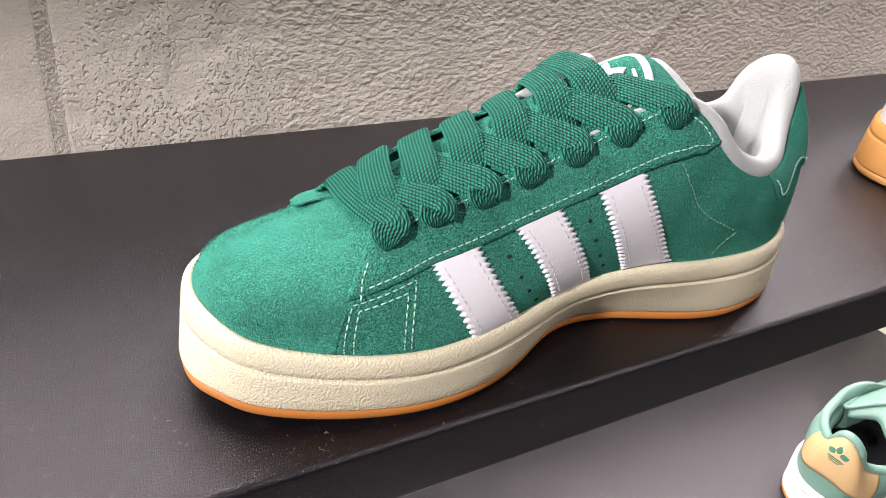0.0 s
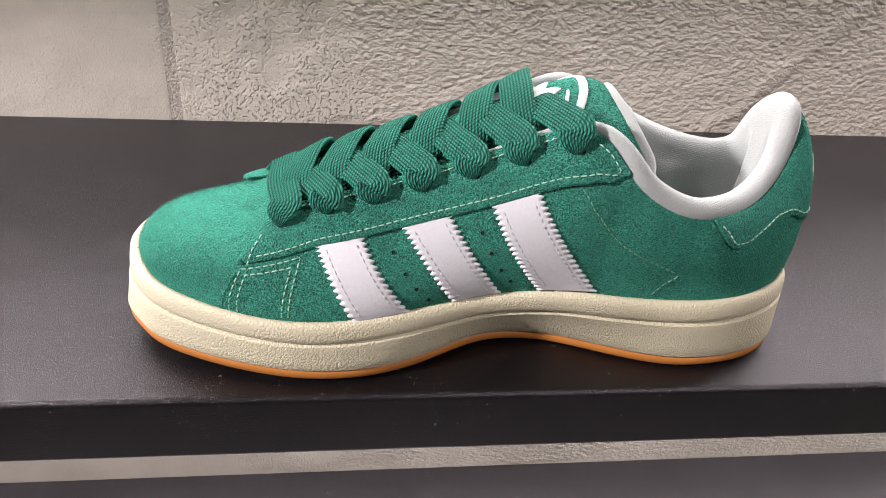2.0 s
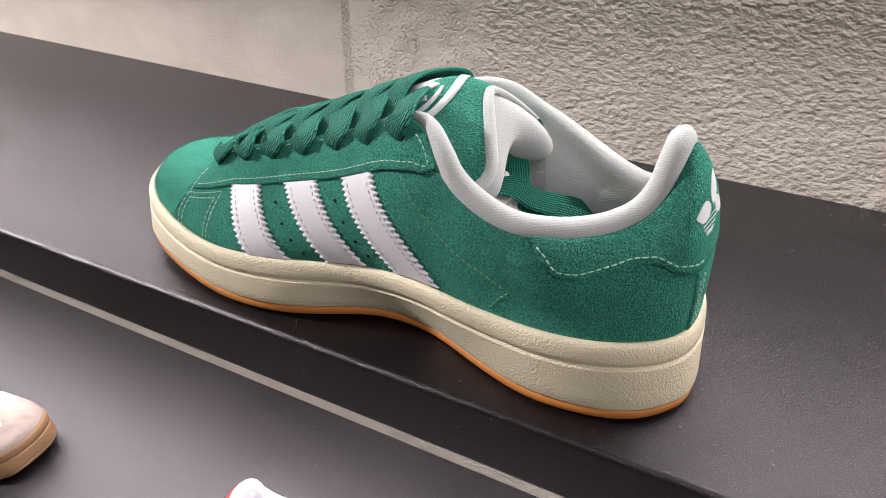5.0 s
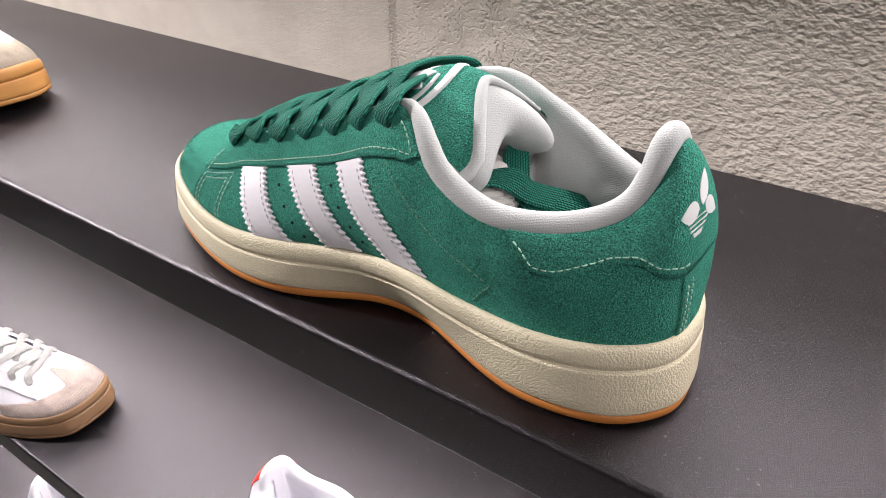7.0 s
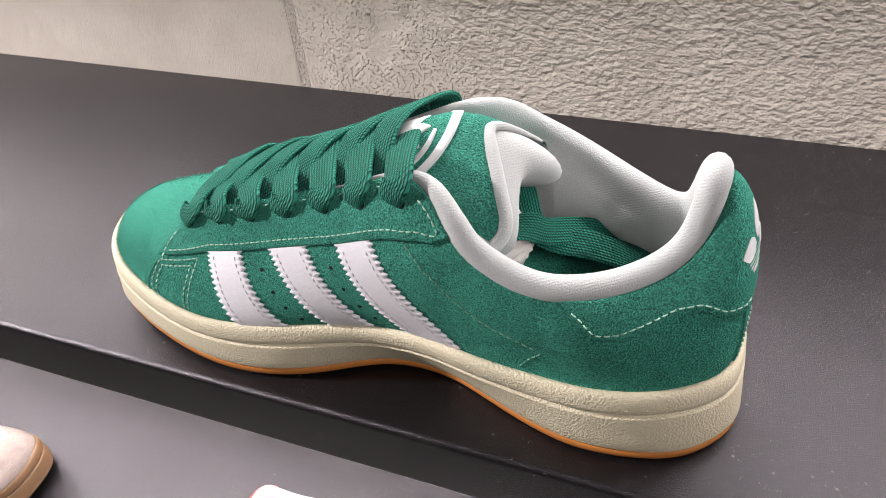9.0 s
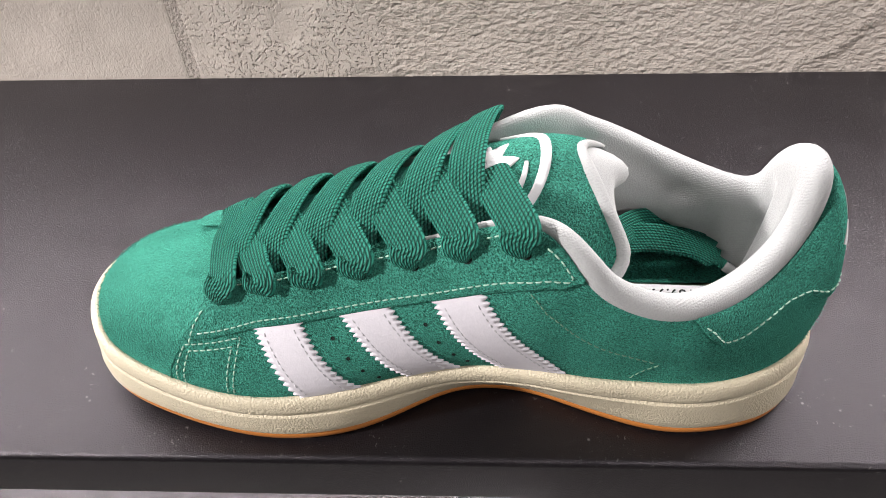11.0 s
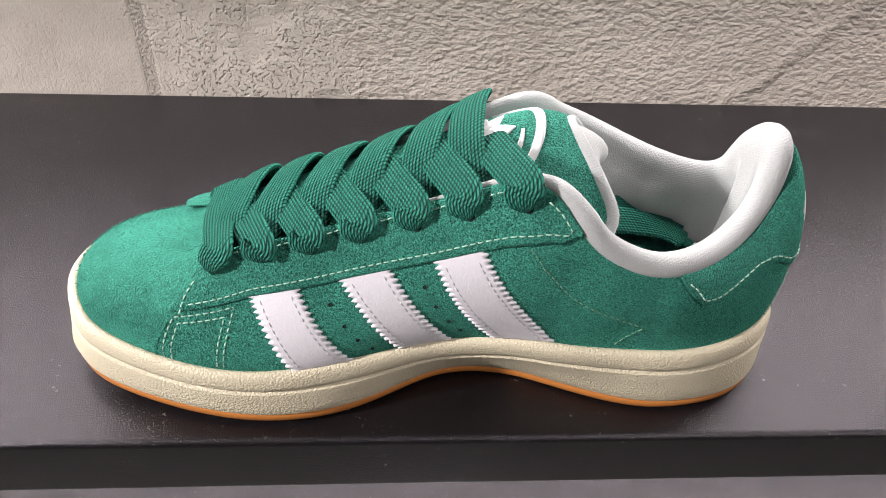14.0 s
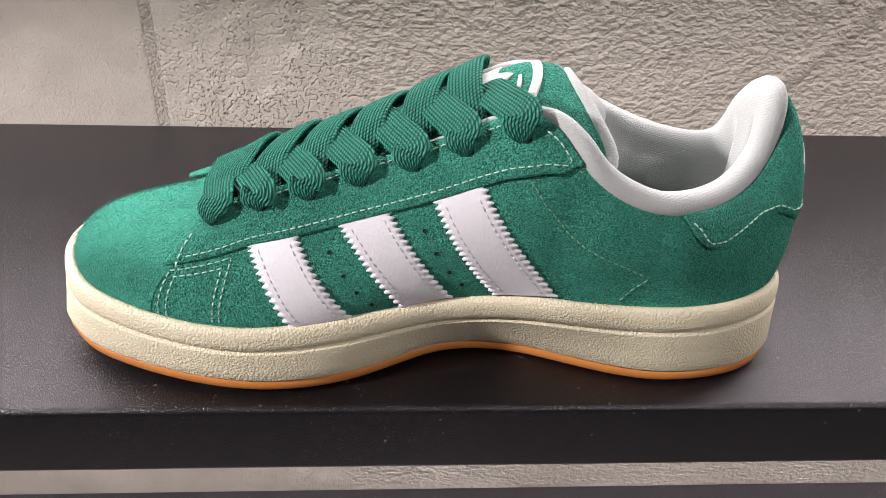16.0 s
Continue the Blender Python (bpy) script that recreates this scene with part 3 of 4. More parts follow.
def tongue_at(a, w, off=0.0):
    """a 0..6 from the vamp to the end, w -1..1 across."""
    a, w = np.asarray(a, float), np.asarray(w, float)
    c = TONGUE_LINE(a)
    k = np.arange(7)
    wide, drop, pull = np.interp(a, k, TONGUE_WIDE), np.interp(a, k, TONGUE_DROP), np.interp(a, k, TONGUE_PULL)
    q = (w * w + 0.012) ** 0.66 - 0.054
    tip = np.sqrt(w * w + 0.02) - 0.141 - 0.42 * np.clip((np.abs(w) - 0.70) / 0.30, 0, 1) ** 2.5
    return np.stack((c[..., 0] + pull * tip * 1.1 + off * -0.35, 0.0555 + wide * w, c[..., 1] - drop * q + off), -1)


def tongue_plan(x, y):
    """Height of the tongue over a place of the plan."""
    x, y = np.asarray(x, float), np.asarray(y, float)
    a = np.full(x.shape, 4.5)
    for _ in range(80):
        w = np.clip((y - 0.0555) / np.interp(a, np.arange(7), TONGUE_WIDE), -1, 1)
        p = tongue_at(a, w)
        a = np.clip(a + (x - p[..., 0]) / 0.05, 0, 6.2)
    return p


def build_tongue(parent, face=None, lining=None):
    tongue = part("tongue", None, parent, "" if face else "green suede padded tongue with white edge")
    A, W = np.linspace(0, 6, 60), np.linspace(-1, 1, 41)
    AA, WW = np.meshgrid(A, W, indexing="ij")
    round_off = lambda aa, ww: 0.0018 * (1 - np.clip((aa - 5.4) / 0.6, 0, 1) ** 3) * (1 - np.abs(ww) ** 6)
    v, f = grid(tongue_at(AA, WW, round_off(AA, WW)), flip=True)
    part("tongue_face", mesh_of("tongue_face", v, f, face or M_SUEDE), tongue, "" if face else "green suede")
    # padded white underside
    lo = tongue_at(AA, WW, -0.0015)
    v, f = grid(lo)
    # cushion under the tongue's end
    ww, ss = np.meshgrid(np.linspace(-0.98, 0.98, 40), np.linspace(0, 2 * np.pi, 28, endpoint=False), indexing="ij")
    k = np.sqrt(np.maximum(1 - (np.abs(ww) / 0.985) ** 5, 0.0))
    C = tongue_at(4.9 + 1.0 * np.cos(ss) * k, ww)
    lobe = np.exp(-(((ww - 0.30) / 0.55) ** 2))
    C[..., 2] -= 0.0014 + 0.0142 * k * (1 - np.sin(ss))
    C[..., 0] += k * np.clip(np.cos(ss), 0, 1) * (0.008 + 0.009 * lobe)
    v2, f2 = grid(C, wrap_v=True, flip=True)
    part("tongue_lining", mesh_of("tongue_lining", *joined([(v, f), (v2, f2)]), lining or M_LINING), tongue, "" if lining else "puffy white knit lining")
    # white piping round the end
    w = np.linspace(-1, 0.72, 60)
    side = np.linspace(3.6, 6, 24)
    path = np.vstack((tongue_at(side, np.full(24, -1.0))[:-1], tongue_at(np.full(60, 6.0), w)))
    path[:, 2] -= 0.0004
    v, f = tube(path, np.interp(np.linspace(0, 1, len(path)), [0, 0.6, 1], [0.0026, 0.0025, 0.0006]), 10)
    part("piping", mesh_of("piping", v, f, lining or M_LINING), tongue, "" if lining else "white knit edge")
    return tongue


def flat_shape(place, outline, thick=0.0004):
    """A thin printed shape: outline is a loop of 2D points, place maps them onto a surface."""
    o = np.asarray(outline, float)
    c = o.mean(0)
    rings = np.array([place(*(c + (o - c) * s).T, thick) for s in (0.02, 0.35, 0.7, 1.0)] + [place(*o.T, -0.0006)])
    return grid(rings, wrap_v=True)


def leaf(cx, cy, ang, length, width, n=24):
    t = np.linspace(0, 1, n // 2)
    wid = width * np.sin(np.pi * t**0.8) ** 0.9 / 2
    up = np.column_stack((t * length, wid))
    dn = np.column_stack((t[::-1] * length, -wid[::-1]))[1:-1]
    p = np.vstack((up, dn))
    c, s = math.cos(ang), math.sin(ang)
    return np.column_stack((cx + p[:, 0] * c - p[:, 1] * s, cy + p[:, 0] * s + p[:, 1] * c))


def arc_band(cx, cy, r0, r1, a0, a1, taper=0.0, n=30):
    a = np.linspace(a0, a1, n)
    k = 1 - taper * np.abs(np.linspace(-1, 1, n)) ** 2
    mid, half = (r0 + r1) / 2, (r1 - r0) / 2 * k
    return np.vstack((np.column_stack((cx + (mid + half) * np.cos(a), cy + (mid + half) * np.sin(a))), np.column_stack((cx + (mid - half) * np.cos(a), cy + (mid - half) * np.sin(a)))[::-1]))


def band_mesh(place, band, thick=0.0004):
    """Mesh of a band made by arc_band: its two sides are joined by quads."""
    n = len(band) // 2
    a, b = band[:n], band[n:][::-1]
    rows = [place(*a.T, -0.0006)] + [place(*(a + (b - a) * s).T, thick) for s in (0, 0.33, 0.67, 1)] + [place(*b.T, -0.0006)]
    return grid(np.array(rows))


# ---- sneaker details ----
def skin_place(u_of, h_of):
    """Turns patch coordinates a, b into points on the skin through u_of and h_of."""

    def place(a, b, off):
        u = u_of(a, b)
        h = h_of(a, b, u)
        return SKIN(u, h) + SKIN.normal(u, np.clip(h, 0.0, 0.99)) * np.asarray(off)[..., None]

    return place


STAY_U = [2.185, 2.318, 2.981, 3.840, 4.875, 6.022, 6.585, 7.090]
STAY_H = [0.504, 0.529, 0.674, 0.690, 0.705, 0.728, 0.804, 0.985]
TAB_U = [9.800, 10.086, 10.352, 10.683, 11.106, 11.587, 12.040, 12.429, 13.040, 13.500, 14.000]
TAB_H = [0.975, 0.798, 0.668, 0.647, 0.689, 0.731, 0.687, 0.565, 0.475, 0.455, 0.450]


def smooth_line(xs, ys, n=400):
    """Piecewise line, softened at its corners."""
    x = np.linspace(xs[0], xs[-1], n)
    y = np.interp(x, xs, ys)
    k = np.hanning(31)
    k /= k.sum()
    pad = np.concatenate((np.full(15, y[0]), y, np.full(15, y[-1])))
    return x, np.convolve(pad, k, "valid")


STAY_LINE, TAB_LINE = smooth_line(STAY_U, STAY_H), smooth_line(TAB_U, TAB_H)


def eyestay(parent, far=False, mat=None):
    side = (lambda u: 28 - u) if far else (lambda u: u)
    lo = lambda u: np.interp(side(u), *STAY_LINE)
    u_of = lambda a, b: side(2.27 + 4.82 * a) + (0.10 if not far else -0.10) * (1 - a) * b * -1.0
    place = skin_place(u_of, lambda a, b, u: lo(u) + (1.0 - lo(u)) * b)
    A, B = np.linspace(0, 1, 150), np.linspace(0, 1, 14)
    if far:
        A = A[::-1]
    return sheet(place, A, B, 0.0015, mat or M_SUEDE, "eyestay", parent, "" if mat else "green suede lace facing")


def run_on_skin(uh, n, lift):
    """A line on the skin through u, h keys, with its normals."""
    k = np.array(uh, float)
    d = np.concatenate(([0], np.cumsum(np.hypot(np.diff(k[:, 0]) * 0.02, np.diff(k[:, 1]) * 0.05))))
    s = np.linspace(0, d[-1], n)
    u, h = np.interp(s, d, k[:, 0]), np.interp(s, d, k[:, 1])
    N = SKIN.normal(u, np.clip(h, 0, 0.99))
    return SKIN(u, h) + N * lift, N


def seam(parent, uh, mat, lift, label="pale green stitching", **kw):
    P, N = run_on_skin(uh, 300, lift)
    return part("stitching", mesh_of("stitching", *stitches(P, N, **kw), mat), parent, label)


def quad_curve(p):
    p = np.array(p)

    def f(s):
        s = np.asarray(s)[..., None]
        c = 2 * p[1] - (p[0] + p[2]) / 2
        return p[0] * (1 - s) ** 2 + 2 * c * s * (1 - s) + p[2] * s * s

    return f


def stripe(parent, left, right, teeth):
    L, R = quad_curve(left), quad_curve(right)

    def xz(a, b):
        p, q = L(a), R(a)
        e = unit(q - p)
        tri = np.abs(np.mod(a * teeth, 1.0) - 0.5) * 2 - 0.5
        k = np.where(b < 0.02, -1.0, np.where(b > 0.98, 1.0, 0.0))
        out = p + (q - p) * b[..., None] + e * (tri * k * 0.0021)[..., None]
        return out[..., 0], out[..., 1]

    def place(a, b, off):
        x, z = xz(a, b)
        u, h = SKIN.find(x, z)
        return SKIN(u, h) + SKIN.normal(u, np.clip(h, 0, 0.99)) * np.asarray(off)[..., None]

    A, B = np.linspace(-0.04, 1.0, teeth * 8 + 1), np.array([0.0, 0.1, 0.25, 0.5, 0.75, 0.9, 1.0])
    ob = sheet(place, A, B, 0.0011, M_STRIPE, "stripe", parent, "white leather stripe with pinked edges")
    for b in (0.17, 0.83):
        a = np.linspace(0.03, 0.97, 120)
        x, z = xz(a, np.full(120, b))
        P, N = SKIN.on(x, z, 0.0011)
        part("stitching", mesh_of("stitching", *stitches(P, N, 0.0018, 0.0011, 0.00022, 0.0), M_THREAD_W), ob, "white thread")
    return ob


EYES = [(-0.0794, 0.0624), (-0.0614, 0.0694), (-0.0435, 0.0746), (-0.0252, 0.0804), (-0.0063, 0.0871), (0.0116, 0.0947), (0.0297, 0.1020)]


def ribbon(keys, normals, width, name, parent, mat, thick=0.0026, n=70, taper=(0.10, 0.0), label=""):
    """A flat woven band through keys; its broad side faces along normals. taper: rounded share of the length at the two ends."""
    P = along(keys, n)
    N = unit(along(normals, n))
    T = unit(np.gradient(P, axis=0))
    W = unit(np.cross(N, T))
    N = np.cross(T, W)
    s = np.linspace(0, 1, n)
    w = np.full(n, width)
    if taper[0]:
        q = np.clip(1 - (s - 0.08) / (taper[0] - 0.08), 0, 1)
        w = w * np.sqrt(np.maximum(1 - 0.92 * q * q, 0.05))
    if taper[1]:
        q = np.clip(1 - (1 - s - 0.06) / max(taper[1] - 0.06, 0.01), 0, 1)
        w = w * np.sqrt(np.maximum(1 - 0.86 * q * q, 0.05))
    a = np.linspace(0, 2 * np.pi, 20, endpoint=False)
    cx = np.sign(np.cos(a)) * np.abs(np.cos(a)) ** 0.55
    cy = np.sign(np.sin(a)) * np.abs(np.sin(a)) ** 0.8
    fat = 1 + 0.6 * np.clip(1 - s / 0.25, 0, 1) * (taper[0] > 0)
    G = P[:, None] + W[:, None] * (cx[None, :, None] * w[:, None, None] / 2) + N[:, None] * (cy[None, :, None] * (thick / 2 * fat)[:, None, None])
    v, f = grid(G, wrap_v=True)
    f += [tuple(range(20)), tuple((n - 1) * 20 + i for i in reversed(range(20)))]
    d = np.concatenate(([0], np.cumsum(np.linalg.norm(np.diff(P, axis=0), axis=1))))
    across = (cx + 1) / 2 * 0.96 + 0.02
    uv = [(float(d[i]), float(across[j])) for i in range(n) for j in range(20)]
    return part(name, mesh_of(name, v, f, mat, uv), parent, label)


def mirror(p):
    return np.array([p[0] - 0.0045, 0.111 - p[1], p[2] - 0.0012])


def side_points(i, far):
    """Hole, crest and edge of the lace facing at eyelet i, with outward normals."""
    u, h = SKIN.find(np.array([EYES[i][0]]), np.array([EYES[i][1]]))
    out = []
    crest, edge = (0.0026, 0.0014) if far else (0.0045, 0.0040)
    for hh, off in ((h, -0.0040), (h + 0.03, 0.0030), (h + (1 - h) * 0.55, crest), (np.ones(1) * 0.995, edge)):
        nn = SKIN.normal(u, np.clip(hh, 0, 0.97))[0]
        p = SKIN(u, hh)[0] + nn * off
        out.append((mirror(p), np.array([nn[0], -nn[1], nn[2]])) if far else (p, nn))
    if far:
        out = [(p - np.array([0, 0, dz]), m) for (p, m), dz in zip(out, (0.0105, 0.0080, 0.0034, -0.0008))]
    return out


def laces(parent, mat, width=0.0135):
    for i in range(7):
        for far in (False, True):
            a = side_points(i, far)
            if far and i == 6:
                a = [(p + np.array([-0.006, 0.0, -0.0036]), m) for p, m in a]
            j = max(i - 1, 0)
            b = side_points(j, not far)
            top = 0.0052 if far else 0.0024
            mid_x = (a[3][0][0] + b[3][0][0]) / 2
            c = tongue_plan(np.array([mid_x]), np.array([0.0555]))[0]
            if i == 0 and far:
                continue
            up = unit(np.array([-0.40, 0, 0.92]))
            c = c + up * (top - (0.0030 if i == 6 and not far else 0.0))
            q1 = (a[3][0] * 0.55 + c * 0.45) + up * (0.0018 if far else 0.0008)
            n1 = unit(a[3][1] + up * 1.2)
            if i == 0:
                b = [(p + np.array([0, 0, dz]), m) for (p, m), dz in zip(b, (0.006, 0.005, 0.002, 0))]
                e = [(b[3][0], b[3][1]), (b[2][0], b[2][1]), (b[1][0], b[1][1]), (b[0][0], b[0][1])]
                keys = [p for p, _ in a] + [q1, c + up * 0.0015, (c + b[3][0]) / 2 + up * 0.001] + [p for p, _ in e]
                nor = [m for _, m in a] + [n1, up, unit(b[3][1] + up)] + [m for _, m in e]
                ribbon(keys, nor, width, "lace", parent, mat, taper=(0.24, 0.24), n=90)
                continue
            under = b[3][0] - b[3][1] * 0.0085
            deep = b[2][0] - b[2][1] * 0.0105
            q2 = (c * 0.45 + under * 0.55) + up * (0.0030 if far else 0.0004)
            keys = [p for p, _ in a] + [q1, c, q2, under, deep]
            nor = [m for _, m in a] + [n1, up, unit(b[3][1] * 0.7 + up), b[3][1], b[3][1]]
            ribbon(keys, nor, width, "lace", parent, mat, taper=(0.31, 0.0))


def lace_holes(parent):
    for i in range(7):
        u, h = SKIN.find(np.array([EYES[i][0] + 0.0016]), np.array([EYES[i][1] + 0.0012]))
        p, nn = SKIN(u, h)[0], SKIN.normal(u, h)[0]
        part("eyelet_hole", mesh_of("eyelet_hole", *disc(p + nn * 0.0017, nn, 0.0016), M_DARK), parent, "punched dark eyelet hole")


def disc(c, nn, r, n=16):
    a = unit(np.cross(nn, (0.3, 0.1, 0.9)))
    b = np.cross(nn, a)
    t = np.linspace(0, 2 * np.pi, n, endpoint=False)
    ring = np.cos(t)[:, None] * a + np.sin(t)[:, None] * b
    G = np.array([c + ring * r * k + nn * z for k, z in ((0.05, -0.0002), (0.8, -0.0002), (1.0, 0.0), (1.05, -0.0008))])
    return grid(G, wrap_v=True, flip=True)


def perforations(parent):
    for x, z in [(-0.0359, 0.0594), (-0.0311, 0.0512), (-0.0265, 0.0444), (-0.0212, 0.0382), (-0.0022, 0.0691), (0.0021, 0.0604), (0.0071, 0.0519), (0.0120, 0.0453)]:
        p, nn = SKIN.on(np.array([x]), np.array([z]), 0.0003)
        part("perforation", mesh_of("perforation", *disc(p[0], nn[0], 0.00075), M_DARK), parent, "small punched air hole")


def heel_emblem(parent):
    """Plain leaf shapes and bars printed on the heel tab."""
    u0, h0 = 13.68, 0.710
    du = 1 / np.linalg.norm(SKIN(u0 + 0.5, h0) - SKIN(u0 - 0.5, h0))
    dh = 0.2 / np.linalg.norm(SKIN(u0, h0 + 0.1) - SKIN(u0, h0 - 0.1))

    def place(p, q, off):
        u, h = u0 + p * du * 0.82, h0 + q * dh * 0.82
        return SKIN(u, h) + SKIN.normal(u, np.clip(h, 0, 0.98)) * (np.asarray(off) + 0.00155)[..., None]

    ca, sa = math.cos(math.radians(-28)), math.sin(math.radians(-28))

    def put(outline):
        o = np.asarray(outline, float)
        outline = np.column_stack((o[:, 0] * ca - o[:, 1] * sa, o[:, 0] * sa + o[:, 1] * ca))
        part("emblem", mesh_of("emblem", *flat_shape(lambda p, q, o: place(p, q, np.full(p.shape, o)), outline, 0.0002), M_WHITE, smooth=False), parent, "white printed leaf emblem")

    put(leaf(0.0010, 0.0006, math.radians(86), 0.0150, 0.0074))
    put(leaf(-0.0014, -0.0004, math.radians(186), 0.0128, 0.0080))
    put(leaf(0.0034, 0.0012, math.radians(-4), 0.0128, 0.0078))
    for k in range(3):
        q0, w = -0.0024 - 0.0021 * k, 0.0086 - 0.0014 * k
        put([(-w, q0 - 0.0009 - w * 0.22), (w, q0 - 0.0009 + w * 0.22), (w, q0 + w * 0.22), (-w, q0 - w * 0.22)])
    put([(-0.0026, -0.0108), (0.0030, -0.0098), (0.0040, -0.0078), (-0.0036, -0.0094)])


def tongue_emblem(tongue):
    """Ring and leaf shapes printed on the tongue's end."""
    cx, cy = 0.0205, 0.0525

    def place(x, y, off):
        p = tongue_plan(x, y)
        q = tongue_plan(x + 0.001, y) - p
        r = tongue_plan(x, y + 0.001) - p
        nn = unit(np.cross(q, r))
        return p + nn * (np.asarray(off) + 0.0019)[..., None]

    lab = "white printed ring and leaf emblem"
    at = lambda x, y, o: place(x, y, np.full(x.shape, o))
    part("emblem", mesh_of("emblem", *band_mesh(at, arc_band(cx - 0.001, cy, 0.0170, 0.0203, math.radians(-75), math.radians(75), 0.45)), M_WHITE), tongue, lab)
    part("emblem", mesh_of("emblem", *band_mesh(at, arc_band(cx - 0.002, cy - 0.001, 0.0128, 0.0146, math.radians(-70), math.radians(-5), 0.4)), M_WHITE), tongue, lab)
    for ang, ln in ((38, 0.0125), (5, 0.0130), (-28, 0.0120), (70, 0.011)):
        part("emblem", mesh_of("emblem", *flat_shape(at, leaf(cx - 0.0035, cy - 0.002, math.radians(ang), ln, 0.0052)), M_WHITE), tongue, lab)


def price_sticker():
    st = tagged(new("price_sticker"), "white price sticker lying on the green insole", "sticker")
    v, f = box(-0.0165, -0.008, 0, 0.0165, 0.008, 0.0004)
    part("paper", mesh_of("paper", v, f, M_WHITE, smooth=False), st, "white paper")
    cu = bpy.data.curves.new("price", "FONT")
    cu.body, cu.size, cu.align_x, cu.align_y, cu.extrude = "$169.99", 0.0066, "CENTER", "CENTER", 0.0001
    cu.materials.append(M_DARK)
    t = new("price", cu)
    t.parent, t.location = st, (-0.001, -0.0036, 0.0006)
    st.matrix_world = pose(0.0925, 0.0462, 0.0456, 0, 0, 178)
    return st


def inside_laces(parent):
    """The loose lace ends, tucked into the shoe under the tongue."""
    up = np.array([0.0, 0.0, 1.0])
    runs = [
        [(0.046, 0.066, 0.094), (0.056, 0.070, 0.080), (0.062, 0.063, 0.070), (0.072, 0.066, 0.060), (0.085, 0.069, 0.0575), (0.102, 0.066, 0.0545), (0.113, 0.058, 0.0525)],
        [(0.050, 0.038, 0.072), (0.058, 0.045, 0.077), (0.066, 0.054, 0.074), (0.070, 0.063, 0.066), (0.082, 0.077, 0.058), (0.098, 0.077, 0.0545), (0.111, 0.069, 0.0525)],
    ]
    for k, r in enumerate(runs):
        nn = [unit(np.array([0.35, (-1) ** k * 0.35, 1.0])), up, unit(np.array([0.6, -0.5, 0.7])), unit(np.array([0.5, -0.4, 0.8])), unit(np.array([0.1, -0.6, 0.8])), up, up][: len(r)]
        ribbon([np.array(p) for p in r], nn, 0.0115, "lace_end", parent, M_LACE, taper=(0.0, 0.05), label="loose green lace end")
    v, f = tube(along([(0.112, 0.0585, 0.0525), (0.1155, 0.0560, 0.0515), (0.1190, 0.0540, 0.0505)], 8), 0.0021, 10)
    part("aglet", mesh_of("aglet", v, f, leather("clear_aglet", (0.25, 0.26, 0.26), 2000, 0.2)), parent, "clear plastic lace tip")


def facing_tip(parent):
    """Front corner of the far lace facing, lifted by the first lace."""
    keys = [np.array(q) for q in ((-0.076, 0.0715, 0.0640), (-0.086, 0.0745, 0.0632), (-0.0930, 0.0765, 0.0612), (-0.0980, 0.0780, 0.0590))]
    ribbon(keys, [unit(np.array([-0.25, 0.25, 1.0]))] * 4, 0.0115, "facing_tip", parent, M_SUEDE, thick=0.0020, n=24, taper=(0.0, 0.30), label="lifted green suede corner of the lace facing")


